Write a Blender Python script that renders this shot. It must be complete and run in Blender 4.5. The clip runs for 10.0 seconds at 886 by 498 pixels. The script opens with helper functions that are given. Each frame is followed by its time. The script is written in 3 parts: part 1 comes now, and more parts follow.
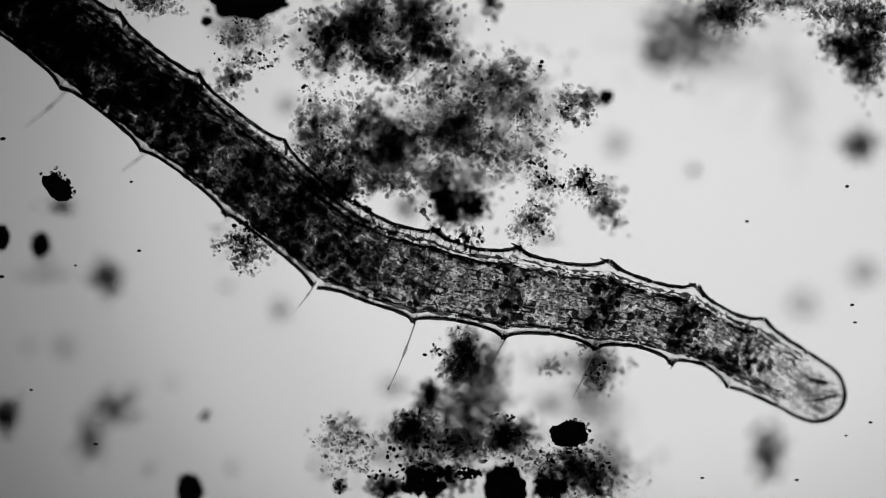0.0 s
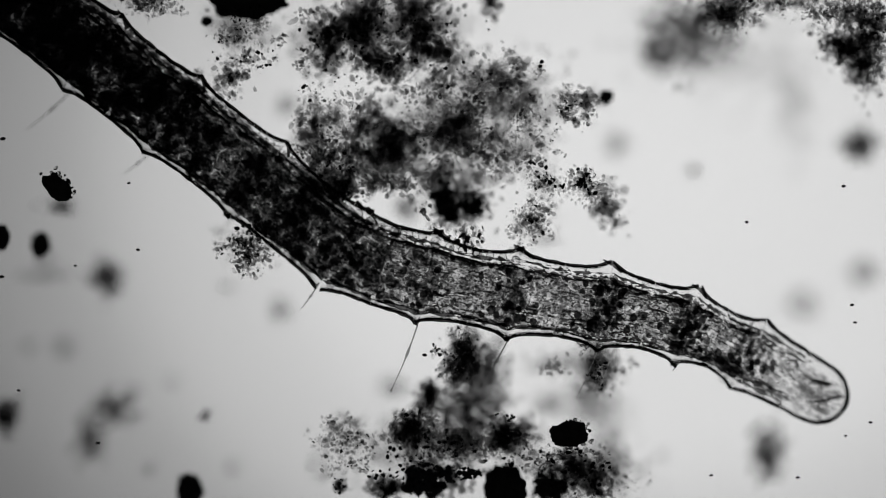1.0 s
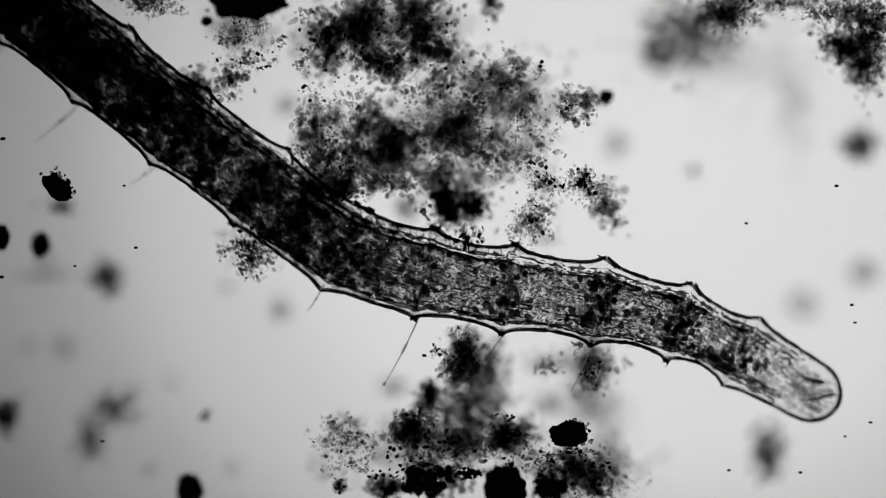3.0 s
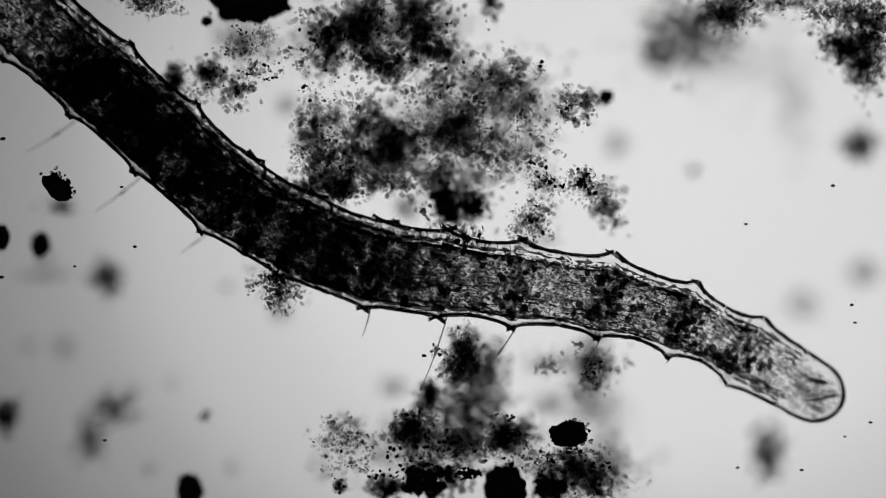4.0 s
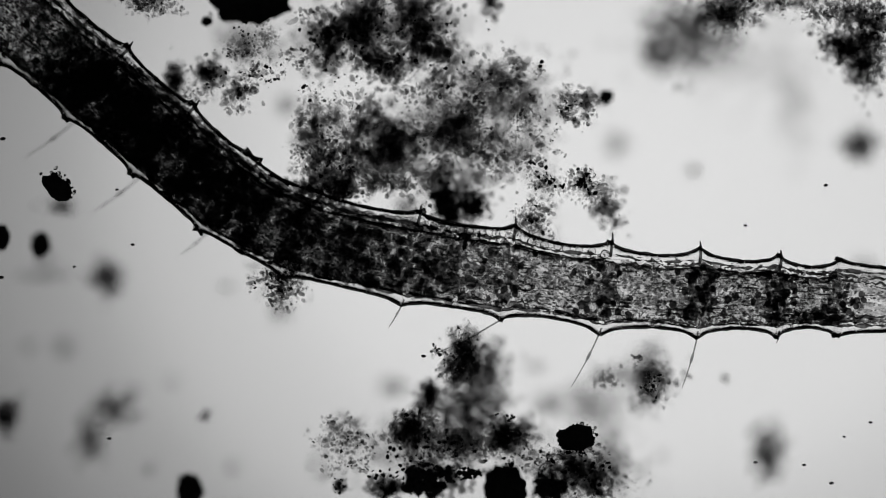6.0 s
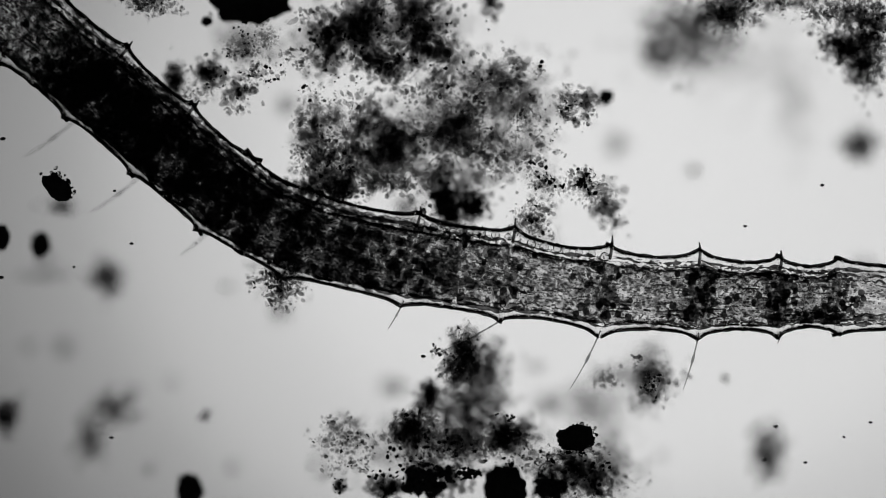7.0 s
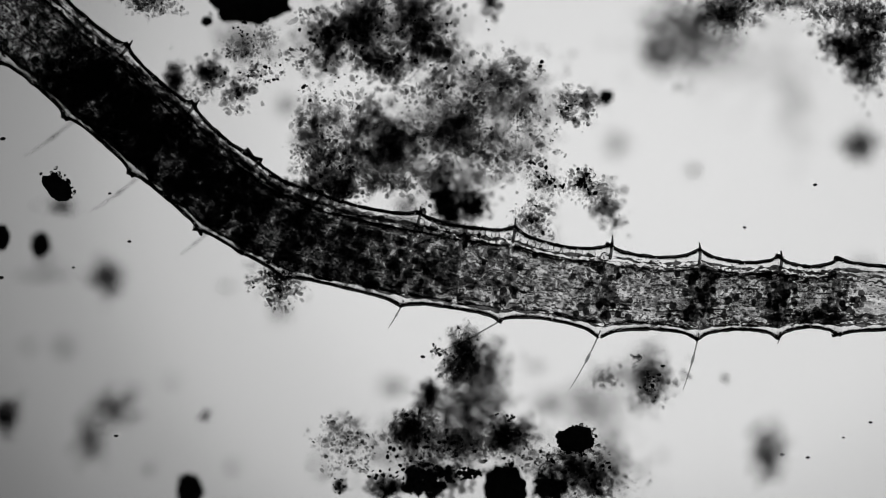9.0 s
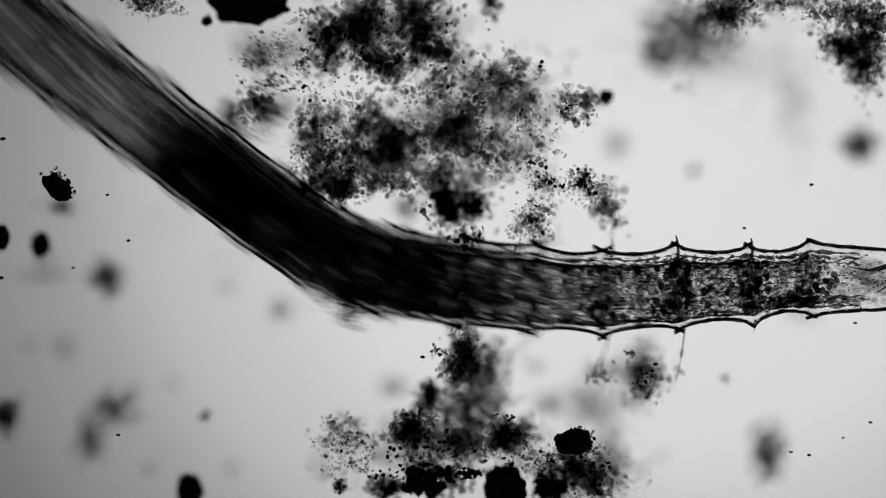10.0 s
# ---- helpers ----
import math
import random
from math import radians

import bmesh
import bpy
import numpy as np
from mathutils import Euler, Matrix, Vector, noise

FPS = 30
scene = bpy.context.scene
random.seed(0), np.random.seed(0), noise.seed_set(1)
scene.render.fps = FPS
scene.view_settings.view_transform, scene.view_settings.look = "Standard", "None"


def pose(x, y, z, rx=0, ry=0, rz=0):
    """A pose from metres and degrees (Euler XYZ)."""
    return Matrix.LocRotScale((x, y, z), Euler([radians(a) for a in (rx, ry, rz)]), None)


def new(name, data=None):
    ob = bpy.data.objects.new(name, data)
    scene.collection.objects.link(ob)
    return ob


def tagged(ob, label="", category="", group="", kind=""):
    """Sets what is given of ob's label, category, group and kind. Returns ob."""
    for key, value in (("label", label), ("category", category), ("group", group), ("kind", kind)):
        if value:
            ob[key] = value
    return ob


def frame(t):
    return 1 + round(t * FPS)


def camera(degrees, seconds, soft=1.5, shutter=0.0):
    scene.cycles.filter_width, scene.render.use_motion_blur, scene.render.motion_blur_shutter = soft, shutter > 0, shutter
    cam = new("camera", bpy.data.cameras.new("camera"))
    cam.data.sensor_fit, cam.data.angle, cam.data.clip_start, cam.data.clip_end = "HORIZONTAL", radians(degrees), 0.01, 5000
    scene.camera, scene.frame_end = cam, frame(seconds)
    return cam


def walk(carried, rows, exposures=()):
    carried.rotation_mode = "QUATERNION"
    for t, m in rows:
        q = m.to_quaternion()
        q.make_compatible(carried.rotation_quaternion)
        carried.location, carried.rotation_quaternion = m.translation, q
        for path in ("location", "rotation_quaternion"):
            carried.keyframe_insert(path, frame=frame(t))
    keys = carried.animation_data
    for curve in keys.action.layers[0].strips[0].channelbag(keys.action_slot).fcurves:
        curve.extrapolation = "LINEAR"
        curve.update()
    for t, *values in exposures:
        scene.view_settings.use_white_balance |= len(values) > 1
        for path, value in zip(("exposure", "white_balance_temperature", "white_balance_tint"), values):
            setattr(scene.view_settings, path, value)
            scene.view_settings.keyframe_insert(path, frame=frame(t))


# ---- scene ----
# The view through a microscope, built a thousand times enlarged: one millimetre of the slide is one metre here.
EYE = 6.0            # height of the lens over the plane in focus (z = 0)
UNIT = 0.001         # a thousandth of the field, in metres

cam = camera(2 * math.degrees(math.atan(0.784 / EYE)), 10.0, soft=1.0, shutter=0.7)
cam.data.dof.use_dof = True
cam.data.dof.focus_distance = EYE
cam.data.dof.aperture_fstop = 0.24
walk(cam, [(0, pose(0, 0, EYE)), (10, pose(0, 0, EYE))], exposures=[(0, 0.0), (10, 0.0)])

scene.cycles.max_bounces = 48
scene.cycles.transmission_bounces = 48
scene.cycles.transparent_max_bounces = 96
scene.cycles.min_light_bounces = 24
scene.cycles.min_transparent_bounces = 64

# ---- light: a bright field from below in a dark housing ----
world = bpy.data.worlds.new("dark housing")
world.use_nodes = True
world.node_tree.nodes["Background"].inputs[0].default_value = (0.012, 0.012, 0.012, 1)
world.node_tree.nodes["Background"].inputs[1].default_value = 1.0
scene.world = world


# ---- materials ----
def nodes_of(name):
    m = bpy.data.materials.new(name)
    m.use_nodes = True
    t = m.node_tree
    t.nodes.clear()
    out = t.nodes.new("ShaderNodeOutputMaterial")
    return m, t, out


def mapped(t, attribute, scale):
    """Coordinates for a texture: rest coordinates stored on the mesh, or those of the object."""
    if attribute:
        src = t.nodes.new("ShaderNodeAttribute")
        src.attribute_name = attribute
        vec = src.outputs["Vector"]
    else:
        src = t.nodes.new("ShaderNodeTexCoord")
        vec = src.outputs["Object"]
    mp = t.nodes.new("ShaderNodeMapping")
    mp.inputs["Scale"].default_value = scale
    t.links.new(vec, mp.inputs["Vector"])
    return mp.outputs["Vector"]


def noise_ramp(t, vec, scale, detail, stops):
    n = t.nodes.new("ShaderNodeTexNoise")
    n.inputs["Scale"].default_value = scale
    n.inputs["Detail"].default_value = detail
    t.links.new(vec, n.inputs["Vector"])
    r = t.nodes.new("ShaderNodeValToRGB")
    els = r.color_ramp.elements
    while len(els) < len(stops):
        els.new(0.5)
    for e, (p, v) in zip(els, stops):
        e.position, e.color = p, (v, v, v, 1)
    t.links.new(n.outputs["Fac"], r.inputs["Fac"])
    return r.outputs["Color"], n.outputs["Fac"]


def times(t, a, b):
    m = t.nodes.new("ShaderNodeMix")
    m.data_type, m.blend_type = "RGBA", "MULTIPLY"
    m.inputs["Factor"].default_value = 1.0
    t.links.new(a, m.inputs["A"])
    t.links.new(b, m.inputs["B"])
    return m.outputs["Result"]


def island(t, lo, hi):
    g = t.nodes.new("ShaderNodeNewGeometry")
    r = t.nodes.new("ShaderNodeMapRange")
    r.inputs["To Min"].default_value, r.inputs["To Max"].default_value = lo, hi
    t.links.new(g.outputs["Random Per Island"], r.inputs["Value"])
    c = t.nodes.new("ShaderNodeCombineColor")
    for k in range(3):
        t.links.new(r.outputs["Result"], c.inputs[k])
    return c.outputs["Color"]


def tissue(name, ior, scale, fine, stops, fine_stops, attribute="", bump=0.0, grain=(0, 0)):
    """Living, see-through matter: it bends the light (ior over 1) or only takes some of it away (ior 0)."""
    m, t, out = nodes_of(name)
    vec = mapped(t, attribute, scale)
    a, fac = noise_ramp(t, vec, 1.0, 3.0, stops)
    b, fac2 = noise_ramp(t, vec, fine, 2.0, fine_stops)
    col = times(t, a, b)
    if grain[1]:
        col = times(t, col, island(t, *grain))
    sh = t.nodes.new("ShaderNodeBsdfRefraction" if ior else "ShaderNodeBsdfTransparent")
    t.links.new(col, sh.inputs["Color"])
    if ior:
        sh.inputs["IOR"].default_value, sh.inputs["Roughness"].default_value = ior, 0.0
        if bump:
            bp = t.nodes.new("ShaderNodeBump")
            bp.inputs["Distance"].default_value, bp.inputs["Strength"].default_value = bump, 1.0
            t.links.new(fac2, bp.inputs["Height"])
            t.links.new(bp.outputs["Normal"], sh.inputs["Normal"])
    t.links.new(sh.outputs[0], out.inputs["Surface"])
    return m


def matter(name, base, scale, rough=0.85):
    """Dense, dull, all but black matter."""
    m, t, out = nodes_of(name)
    vec = mapped(t, "", (1, 1, 1))
    col, fac = noise_ramp(t, vec, scale, 4.0, [(0.3, base * 0.4), (0.7, base * 1.6)])
    sh = t.nodes.new("ShaderNodeBsdfPrincipled")
    t.links.new(col, sh.inputs["Base Color"])
    sh.inputs["Roughness"].default_value = rough
    bp = t.nodes.new("ShaderNodeBump")
    bp.inputs["Distance"].default_value, bp.inputs["Strength"].default_value = 0.003, 0.6
    t.links.new(fac, bp.inputs["Height"])
    t.links.new(bp.outputs["Normal"], sh.inputs["Normal"])
    t.links.new(sh.outputs[0], out.inputs["Surface"])
    return m


def lamp_field():
    """The lamp's bright disc: fullest to the right of its middle, fading to its rim."""
    m, t, out = nodes_of("lamp disc")
    tc = t.nodes.new("ShaderNodeTexCoord")
    em = t.nodes.new("ShaderNodeEmission")

    def fade(loc, size, stops):
        mp = t.nodes.new("ShaderNodeMapping")
        mp.vector_type = "TEXTURE"
        mp.inputs["Location"].default_value = (*loc, 0)
        mp.inputs["Scale"].default_value = (*size, 1)
        gr = t.nodes.new("ShaderNodeTexGradient")
        gr.gradient_type = "SPHERICAL"
        rp = t.nodes.new("ShaderNodeValToRGB")
        rp.color_ramp.interpolation = "EASE"
        els = rp.color_ramp.elements
        while len(els) < len(stops):
            els.new(0.5)
        for e, (p, v) in zip(els, stops):
            e.position, e.color = p, (v, v, v, 1)
        t.links.new(tc.outputs["Object"], mp.inputs["Vector"])
        t.links.new(mp.outputs["Vector"], gr.inputs["Vector"])
        t.links.new(gr.outputs["Fac"], rp.inputs["Fac"])
        return rp.outputs["Color"]

    a = fade((0.55, 0.22), (2.6, 2.2), [(0.0, 0.08), (0.22, 0.17), (0.36, 0.31), (0.52, 0.555), (0.68, 0.73), (1.0, 0.78)])
    t.links.new(a, em.inputs["Color"])
    em.inputs["Strength"].default_value = 1.0
    t.links.new(em.outputs[0], out.inputs["Surface"])
    return m


LAMP = lamp_field()


def pane_glass(name):
    m, t, out = nodes_of(name)
    a = t.nodes.new("ShaderNodeBsdfTransparent")
    b = t.nodes.new("ShaderNodeBsdfGlossy")
    b.inputs["Roughness"].default_value = 0.02
    mix = t.nodes.new("ShaderNodeMixShader")
    mix.inputs[0].default_value = 0.015
    t.links.new(a.outputs[0], mix.inputs[1])
    t.links.new(b.outputs[0], mix.inputs[2])
    t.links.new(mix.outputs[0], out.inputs["Surface"])
    return m


GLASS = pane_glass("slide glass")
WALL = tissue("worm skin", 1.07, (14, 30, 30), 5.0, [(0.3, 0.97), (0.7, 1.0)], [(0.3, 0.97), (0.7, 1.0)], "rest", 0.0006)
BEAD = tissue("worm skin cells", 1.16, (14, 30, 30), 5.0, [(0.3, 0.9), (0.7, 1.0)], [(0.3, 0.95), (0.7, 1.0)])
GUTWALL = tissue("worm gut wall", 1.09, (11, 20, 20), 4.0, [(0.35, 0.86), (0.65, 0.98)], [(0.35, 0.9), (0.65, 1.0)], "rest", 0.003)
CHYME = tissue("worm gut filling", 0, (40, 40, 40), 4.0, [(0.35, 0.72), (0.65, 0.99)], [(0.35, 0.78), (0.65, 1.0)], grain=(0.75, 1.0))
COELOM = tissue("worm body fluid and cells", 0, (60, 60, 60), 4.0, [(0.35, 0.91), (0.65, 1.0)], [(0.35, 0.92), (0.65, 1.0)], grain=(0.92, 1.0))
TISSUE = tissue("worm tissue granules", 1.14, (60, 60, 60), 3.0, [(0.3, 0.8), (0.7, 1.0)], [(0.3, 0.85), (0.7, 1.0)], grain=(0.7, 1.0))
FIBRE = tissue("worm muscle fibres", 0, (20, 60, 60), 3.0, [(0.3, 0.6), (0.7, 0.97)], [(0.3, 0.88), (0.7, 1.0)], grain=(0.6, 1.0))
# stands in for the shade at the body's rim, where light is bent away
RIM_SHADE = tissue("worm rim shade", 0, (60, 60, 60), 3.0, [(0.3, 0.08), (0.7, 0.3)], [(0.3, 0.8), (0.7, 1.0)])
MUSCLE = tissue("worm muscle wall", 0, (50, 70, 70), 3.0, [(0.3, 0.12), (0.7, 0.6)], [(0.3, 0.7), (0.7, 1.0)])
GRAIN = tissue("worm dark granules", 0, (60, 60, 60), 3.0, [(0.3, 0.45), (0.7, 0.85)], [(0.3, 0.8), (0.7, 1.0)], grain=(0.5, 1.0))
CELL = tissue("worm pigment cells", 0, (60, 60, 60), 3.0, [(0.3, 0.25), (0.7, 0.55)], [(0.3, 0.7), (0.7, 1.0)], grain=(0.6, 1.0))
FOLD = tissue("worm mouth folds", 0, (60, 60, 60), 3.0, [(0.3, 0.15), (0.7, 0.4)], [(0.3, 0.7), (0.7, 1.0)])
PLASM = tissue("worm head plasm", 0, (40, 40, 40), 4.0, [(0.35, 0.94), (0.65, 1.0)], [(0.35, 0.95), (0.65, 1.0)], grain=(0.95, 1.0))
SEPTUM = tissue("worm cross walls", 0, (40, 40, 40), 3.0, [(0.3, 0.8), (0.7, 0.98)], [(0.3, 0.85), (0.7, 1.0)], grain=(0.8, 1.0))
HAIR = tissue("worm bristle", 1.12, (30, 30, 30), 3.0, [(0.3, 0.5), (0.7, 0.75)], [(0.3, 0.8), (0.7, 1.0)])
GRANULE = tissue("clear granules", 1.18, (40, 40, 40), 3.0, [(0.3, 0.75), (0.7, 0.98)], [(0.3, 0.85), (0.7, 1.0)], grain=(0.4, 1.0))
HAZE = tissue("thin grey slime", 0, (25, 25, 25), 4.0, [(0.35, 0.93), (0.65, 1.0)], [(0.35, 0.96), (0.65, 1.0)], grain=(0.95, 1.0))
FINE = tissue("fine grey detritus", 0, (60, 60, 60), 3.0, [(0.35, 0.84), (0.65, 0.99)], [(0.35, 0.9), (0.65, 1.0)], grain=(0.75, 1.0))
MURK = tissue("dense detritus", 0, (40, 40, 40), 4.0, [(0.35, 0.74), (0.65, 0.98)], [(0.35, 0.85), (0.65, 1.0)], grain=(0.75, 1.0))
SOOT = matter("black grains", 0.025, 60)


# ---- mesh helpers ----
def mesh_of(name, verts, faces, material, smooth=True, rest=None):
    me = bpy.data.meshes.new(name)
    me.from_pydata(verts, [], faces)
    me.materials.append(material)
    me.polygons.foreach_set("use_smooth", [smooth] * len(me.polygons))
    if rest is not None:
        at = me.attributes.new("rest", "FLOAT_VECTOR", "POINT")
        at.data.foreach_set("vector", np.asarray(rest, dtype=np.float32).ravel())
    me.update()
    return me


def part(name, me, parent, label=""):
    ob = new(name, me)
    ob.parent = parent
    return tagged(ob, label) if label else ob


def at(px, py, z=0.0):
    """The point that lies px, py in the field (thousandths, from its upper left corner) at height z."""
    k = (EYE - z) / EYE * UNIT
    return Vector(((px - 784) * k, (441 - py) * k, z))


def ball(sub):
    bm = bmesh.new()
    bmesh.ops.create_icosphere(bm, subdivisions=sub, radius=1.0)
    v = np.array([p.co[:] for p in bm.verts])
    f = np.array([[p.index for p in q.verts] for q in bm.faces])
    bm.free()
    return v, f


BALLS = {s: ball(s) for s in (1, 2, 3, 4)}


def lump_shape(rng, sub, rough):
    """Unit lump: a ball pushed in and out by a few random waves."""
    v, f = BALLS[sub]
    r = np.ones(len(v))
    for k in range(5):
        d = rng.normal(size=3)
        d /= np.linalg.norm(d)
        r += rough * rng.uniform(0.4, 1.0) / (1 + 0.5 * k) * np.sin((1.5 + 1.3 * k) * (v @ d) + rng.uniform(0, 6.3))
    return v * r[:, None], f


def lumps_mesh(name, centres, radii, material, seed, sub=1, rough=0.2, squash=(0.6, 1.3), smooth=True, stretch=None):
    """One mesh of many small lumps, each turned and squeezed by chance."""
    rng = np.random.default_rng(seed)
    shapes = [lump_shape(rng, sub, rough) for _ in range(10)]
    V, F, n = [], [], 0
    for c, r in zip(centres, radii):
        v, f = shapes[rng.integers(10)]
        q, _ = np.linalg.qr(rng.normal(size=(3, 3)))
        if np.linalg.det(q) < 0:
            q[:, 0] *= -1
        s = rng.uniform(squash[0], squash[1], 3)
        w = (v * s) @ q.T * r
        if stretch:
            w = w * np.array(stretch)
        V.append(w + np.asarray(c))
        F.append(f + n)
        n += len(v)
    return mesh_of(name, np.concatenate(V).tolist(), np.concatenate(F).tolist(), material, smooth)


def tube_mesh(name, line, radii, material, sides=8):
    """A tapering thread along points."""
    V, F = [], []
    pts = [Vector(p) for p in line]
    for i, p in enumerate(pts):
        d = (pts[min(i + 1, len(pts) - 1)] - pts[max(i - 1, 0)]).normalized()
        a = d.cross(Vector((0, 0, 1)))
        a = a.normalized() if a.length > 1e-6 else Vector((1, 0, 0))
        b = d.cross(a)
        for k in range(sides):
            w = 2 * math.pi * k / sides
            V.append(p + (a * math.cos(w) + b * math.sin(w)) * radii[i])
    for i in range(len(pts) - 1):
        for k in range(sides):
            j = (k + 1) % sides
            F.append((i * sides + k, i * sides + j, (i + 1) * sides + j, (i + 1) * sides + k))
    F.append(tuple(reversed(range(sides))))
    F.append(tuple(range((len(pts) - 1) * sides, len(pts) * sides)))
    return mesh_of(name, [v[:] for v in V], [tuple(reversed(f)) for f in F], material)


# ---- structure: lamp disc, slide and cover glass ----
def slab(name, w, h, z0, z1, material, label, category):
    bm = bmesh.new()
    bmesh.ops.create_cube(bm, size=1.0)
    for v in bm.verts:
        v.co = Vector((v.co.x * w, v.co.y * h, z0 if v.co.z < 0 else z1))
    bmesh.ops.bevel(bm, geom=bm.edges[:], offset=0.01, segments=2, affect="EDGES")
    me = bpy.data.meshes.new(name)
    bm.to_mesh(me)
    bm.free()
    me.materials.append(material)
    return tagged(new(name, me), label, category, kind="structure")


SLIDE_Z, COVER_Z = -0.62, 0.62
slab("ground", 5.0, 3.6, SLIDE_Z - 0.25, SLIDE_Z, GLASS, "clear glass microscope slide under the water", "slide")
slab("ceiling", 3.4, 2.6, COVER_Z, COVER_Z + 0.06, GLASS, "thin clear cover glass over the water", "cover glass")


def illuminator():
    """The lit opening under the slide: a rounded panel in a dark frame."""
    bm = bmesh.new()
    w, h, r = 1.40, 0.89, 0.12
    rim = []
    for cx, cy, a0 in ((w - r, h - r, 0), (r - w, h - r, 90), (r - w, r - h, 180), (w - r, r - h, 270)):
        for k in range(13):
            a = radians(a0 + 90 * k / 12)
            rim.append(bm.verts.new((cx + r * math.cos(a), cy + r * math.sin(a), 0)))
    bm.faces.new(rim)
    me = bpy.data.meshes.new("illuminator")
    bm.to_mesh(me)
    bm.free()
    me.materials.append(LAMP)
    ob = tagged(new("illuminator", me), "white glowing lamp panel below the glass slide", "lamp", kind="structure")
    ob.location = (0, 0, -3.0)


illuminator()

# ---- the worm ----
# Nodes of its body (tip of the head, then ring after ring of bristles), seen from above, at chosen times.
REST = [(1490, 722), (1318, 624), (1211, 575), (1065, 540), (902, 517), (753, 488), (597, 436), (448, 318), (298, 203), (157, 93), (22, -14), (-113, -120), (-248, -226)]
HELD = [(1486, 720), (1318, 621), (1207, 566), (1072, 524), (910, 502), (785, 485), (660, 465), (530, 414), (405, 341), (294, 242), (178, 138), (60, 38), (-60, -62)]
SWING = [(1580, 655), (1405, 637), (1300, 622), (1160, 597), (1000, 550), (840, 507), (682, 472), (530, 413), (405, 341), (294, 242), (178, 138), (60, 38), (-60, -62)]
RISE = [(1680, 640), (1502, 605), (1400, 590), (1256, 574), (1090, 546), (918, 509), (742, 466), (540, 413), (404, 342), (292, 245), (176, 141), (57, 41), (-63, -59)]
SETTLE = [(1640, 600), (1465, 555), (1368, 540), (1230, 527), (1065, 519), (897, 490), (724, 460), (526, 411), (402, 344), (290, 247), (173, 146), (54, 46), (-66, -54)]
LONG = [(1660, 540), (1482, 531), (1377, 526), (1236, 520), (1071, 510), (900, 484), (726, 458), (524, 411), (402, 344), (288, 248), (171, 147), (52, 48), (-68, -52)]
LATE = [(1660, 530), (1481, 525), (1379, 525), (1236, 521), (1070, 514), (898, 486), (725, 459), (524, 412), (402, 344), (287, 247), (170, 145), (51, 46), (-69, -54)]
PULL = [(1615, 500), (1437, 500), (1330, 509), (1195, 513), (1042, 514), (895, 491), (735, 466), (560, 420), (428, 346), (306, 254), (190, 154), (72, 54), (-48, -46)]
END = [(1610, 496), (1434, 494), (1330, 504), (1197, 509), (1066, 518), (945, 510), (815, 499), (690, 480), (575, 441), (465, 366), (360, 287), (255, 209), (150, 132)]


def with_tail(state, more=3):
    """The state with further nodes of the tail, straight on."""
    state = list(state)
    for _ in range(more):
        (ax, ay), (bx, by) = state[-2:]
        state.append((2 * bx - ax, 2 * by - ay))
    return state


def moved(state, ax, ay, bx, by):
    """A state shifted by a at the head, turning to b at the tail."""
    n = len(state) - 1
    return [(x + ax + (bx - ax) * i / n, y + ay + (by - ay) * i / n) for i, (x, y) in enumerate(state)]


STATES = [(0.0, REST), (0.5, moved(REST, 4, 2, 3, 3)), (1.0, moved(REST, 5, 2, 4, 4)), (1.5, moved(REST, 3, 1, 3, 3)),
          (2.0, moved(REST, -13, -3, -14, -16)), (2.5, moved(REST, -11, -2, -10, -11)), (2.7, moved(REST, -10, -1, -8, -9)),
          (3.8, moved(HELD, 0, 0, 0, -1)), (4.1, moved(HELD, 2, 2, 0, 0)), (4.2, SWING), (4.3, RISE), (4.4, SETTLE),
          (4.5, moved(LONG, 0, 14, -2, 3)), (5.0, LONG), (5.5, moved(LONG, 0, -2, 0, -1)), (7.0, LATE), (9.8, moved(LATE, 0, 1, 0, -2)), (9.9, PULL), (10.0, END)]


def trimmed(t, state):
    """The hind body lies a little nearer to its upper side at first, and to its lower side in the lunge."""
    ax, ay = (3.0, -3.5) if t < 3.0 else (-1.0, 3.0) if t < 4.15 else (-2.0, 3.5) if 4.15 < t < 4.35 else (0.0, 0.0)
    return [(x + ax * min(1, max(0, i - 5) / 2), y + ay * min(1, max(0, i - 5) / 2)) for i, (x, y) in enumerate(state)]


STATES = [(t, with_tail(trimmed(t, s))) for t, s in STATES]
SPACING = [198, 118, 150, 166, 172, 176, 186, 188, 184, 178, 172, 172, 172, 172, 172]      # rest length between nodes
GIRTH = [0, 61, 67, 73, 76, 77, 78, 78, 78, 78, 79, 80, 81, 81, 81, 81]                  # half width at the nodes
PIECES = 2                                                                # rigid pieces between two nodes


def spline(state, u):
    """Place and way of the body's axis at u nodes behind the tip (way towards the head)."""
    n = len(state) - 1
    i = max(0, min(n - 1, int(math.floor(u))))
    f = u - i
    p = [Vector(state[max(0, min(n, k))]) for k in (i - 1, i, i + 1, i + 2)]
    if i == 0:
        p[0] = p[1] * 2 - p[2]
    if i == n - 1:
        p[3] = p[2] * 2 - p[1]
    q = 0.5 * (2 * p[1] + (p[2] - p[0]) * f + (2 * p[0] - 5 * p[1] + 4 * p[2] - p[3]) * f ** 2 + (3 * p[1] - p[0] - 3 * p[2] + p[3]) * f ** 3)
    d = 0.5 * ((p[2] - p[0]) + 2 * (2 * p[0] - 5 * p[1] + 4 * p[2] - p[3]) * f + 3 * (3 * p[1] - p[0] - 3 * p[2] + p[3]) * f ** 2)
    return q, -d


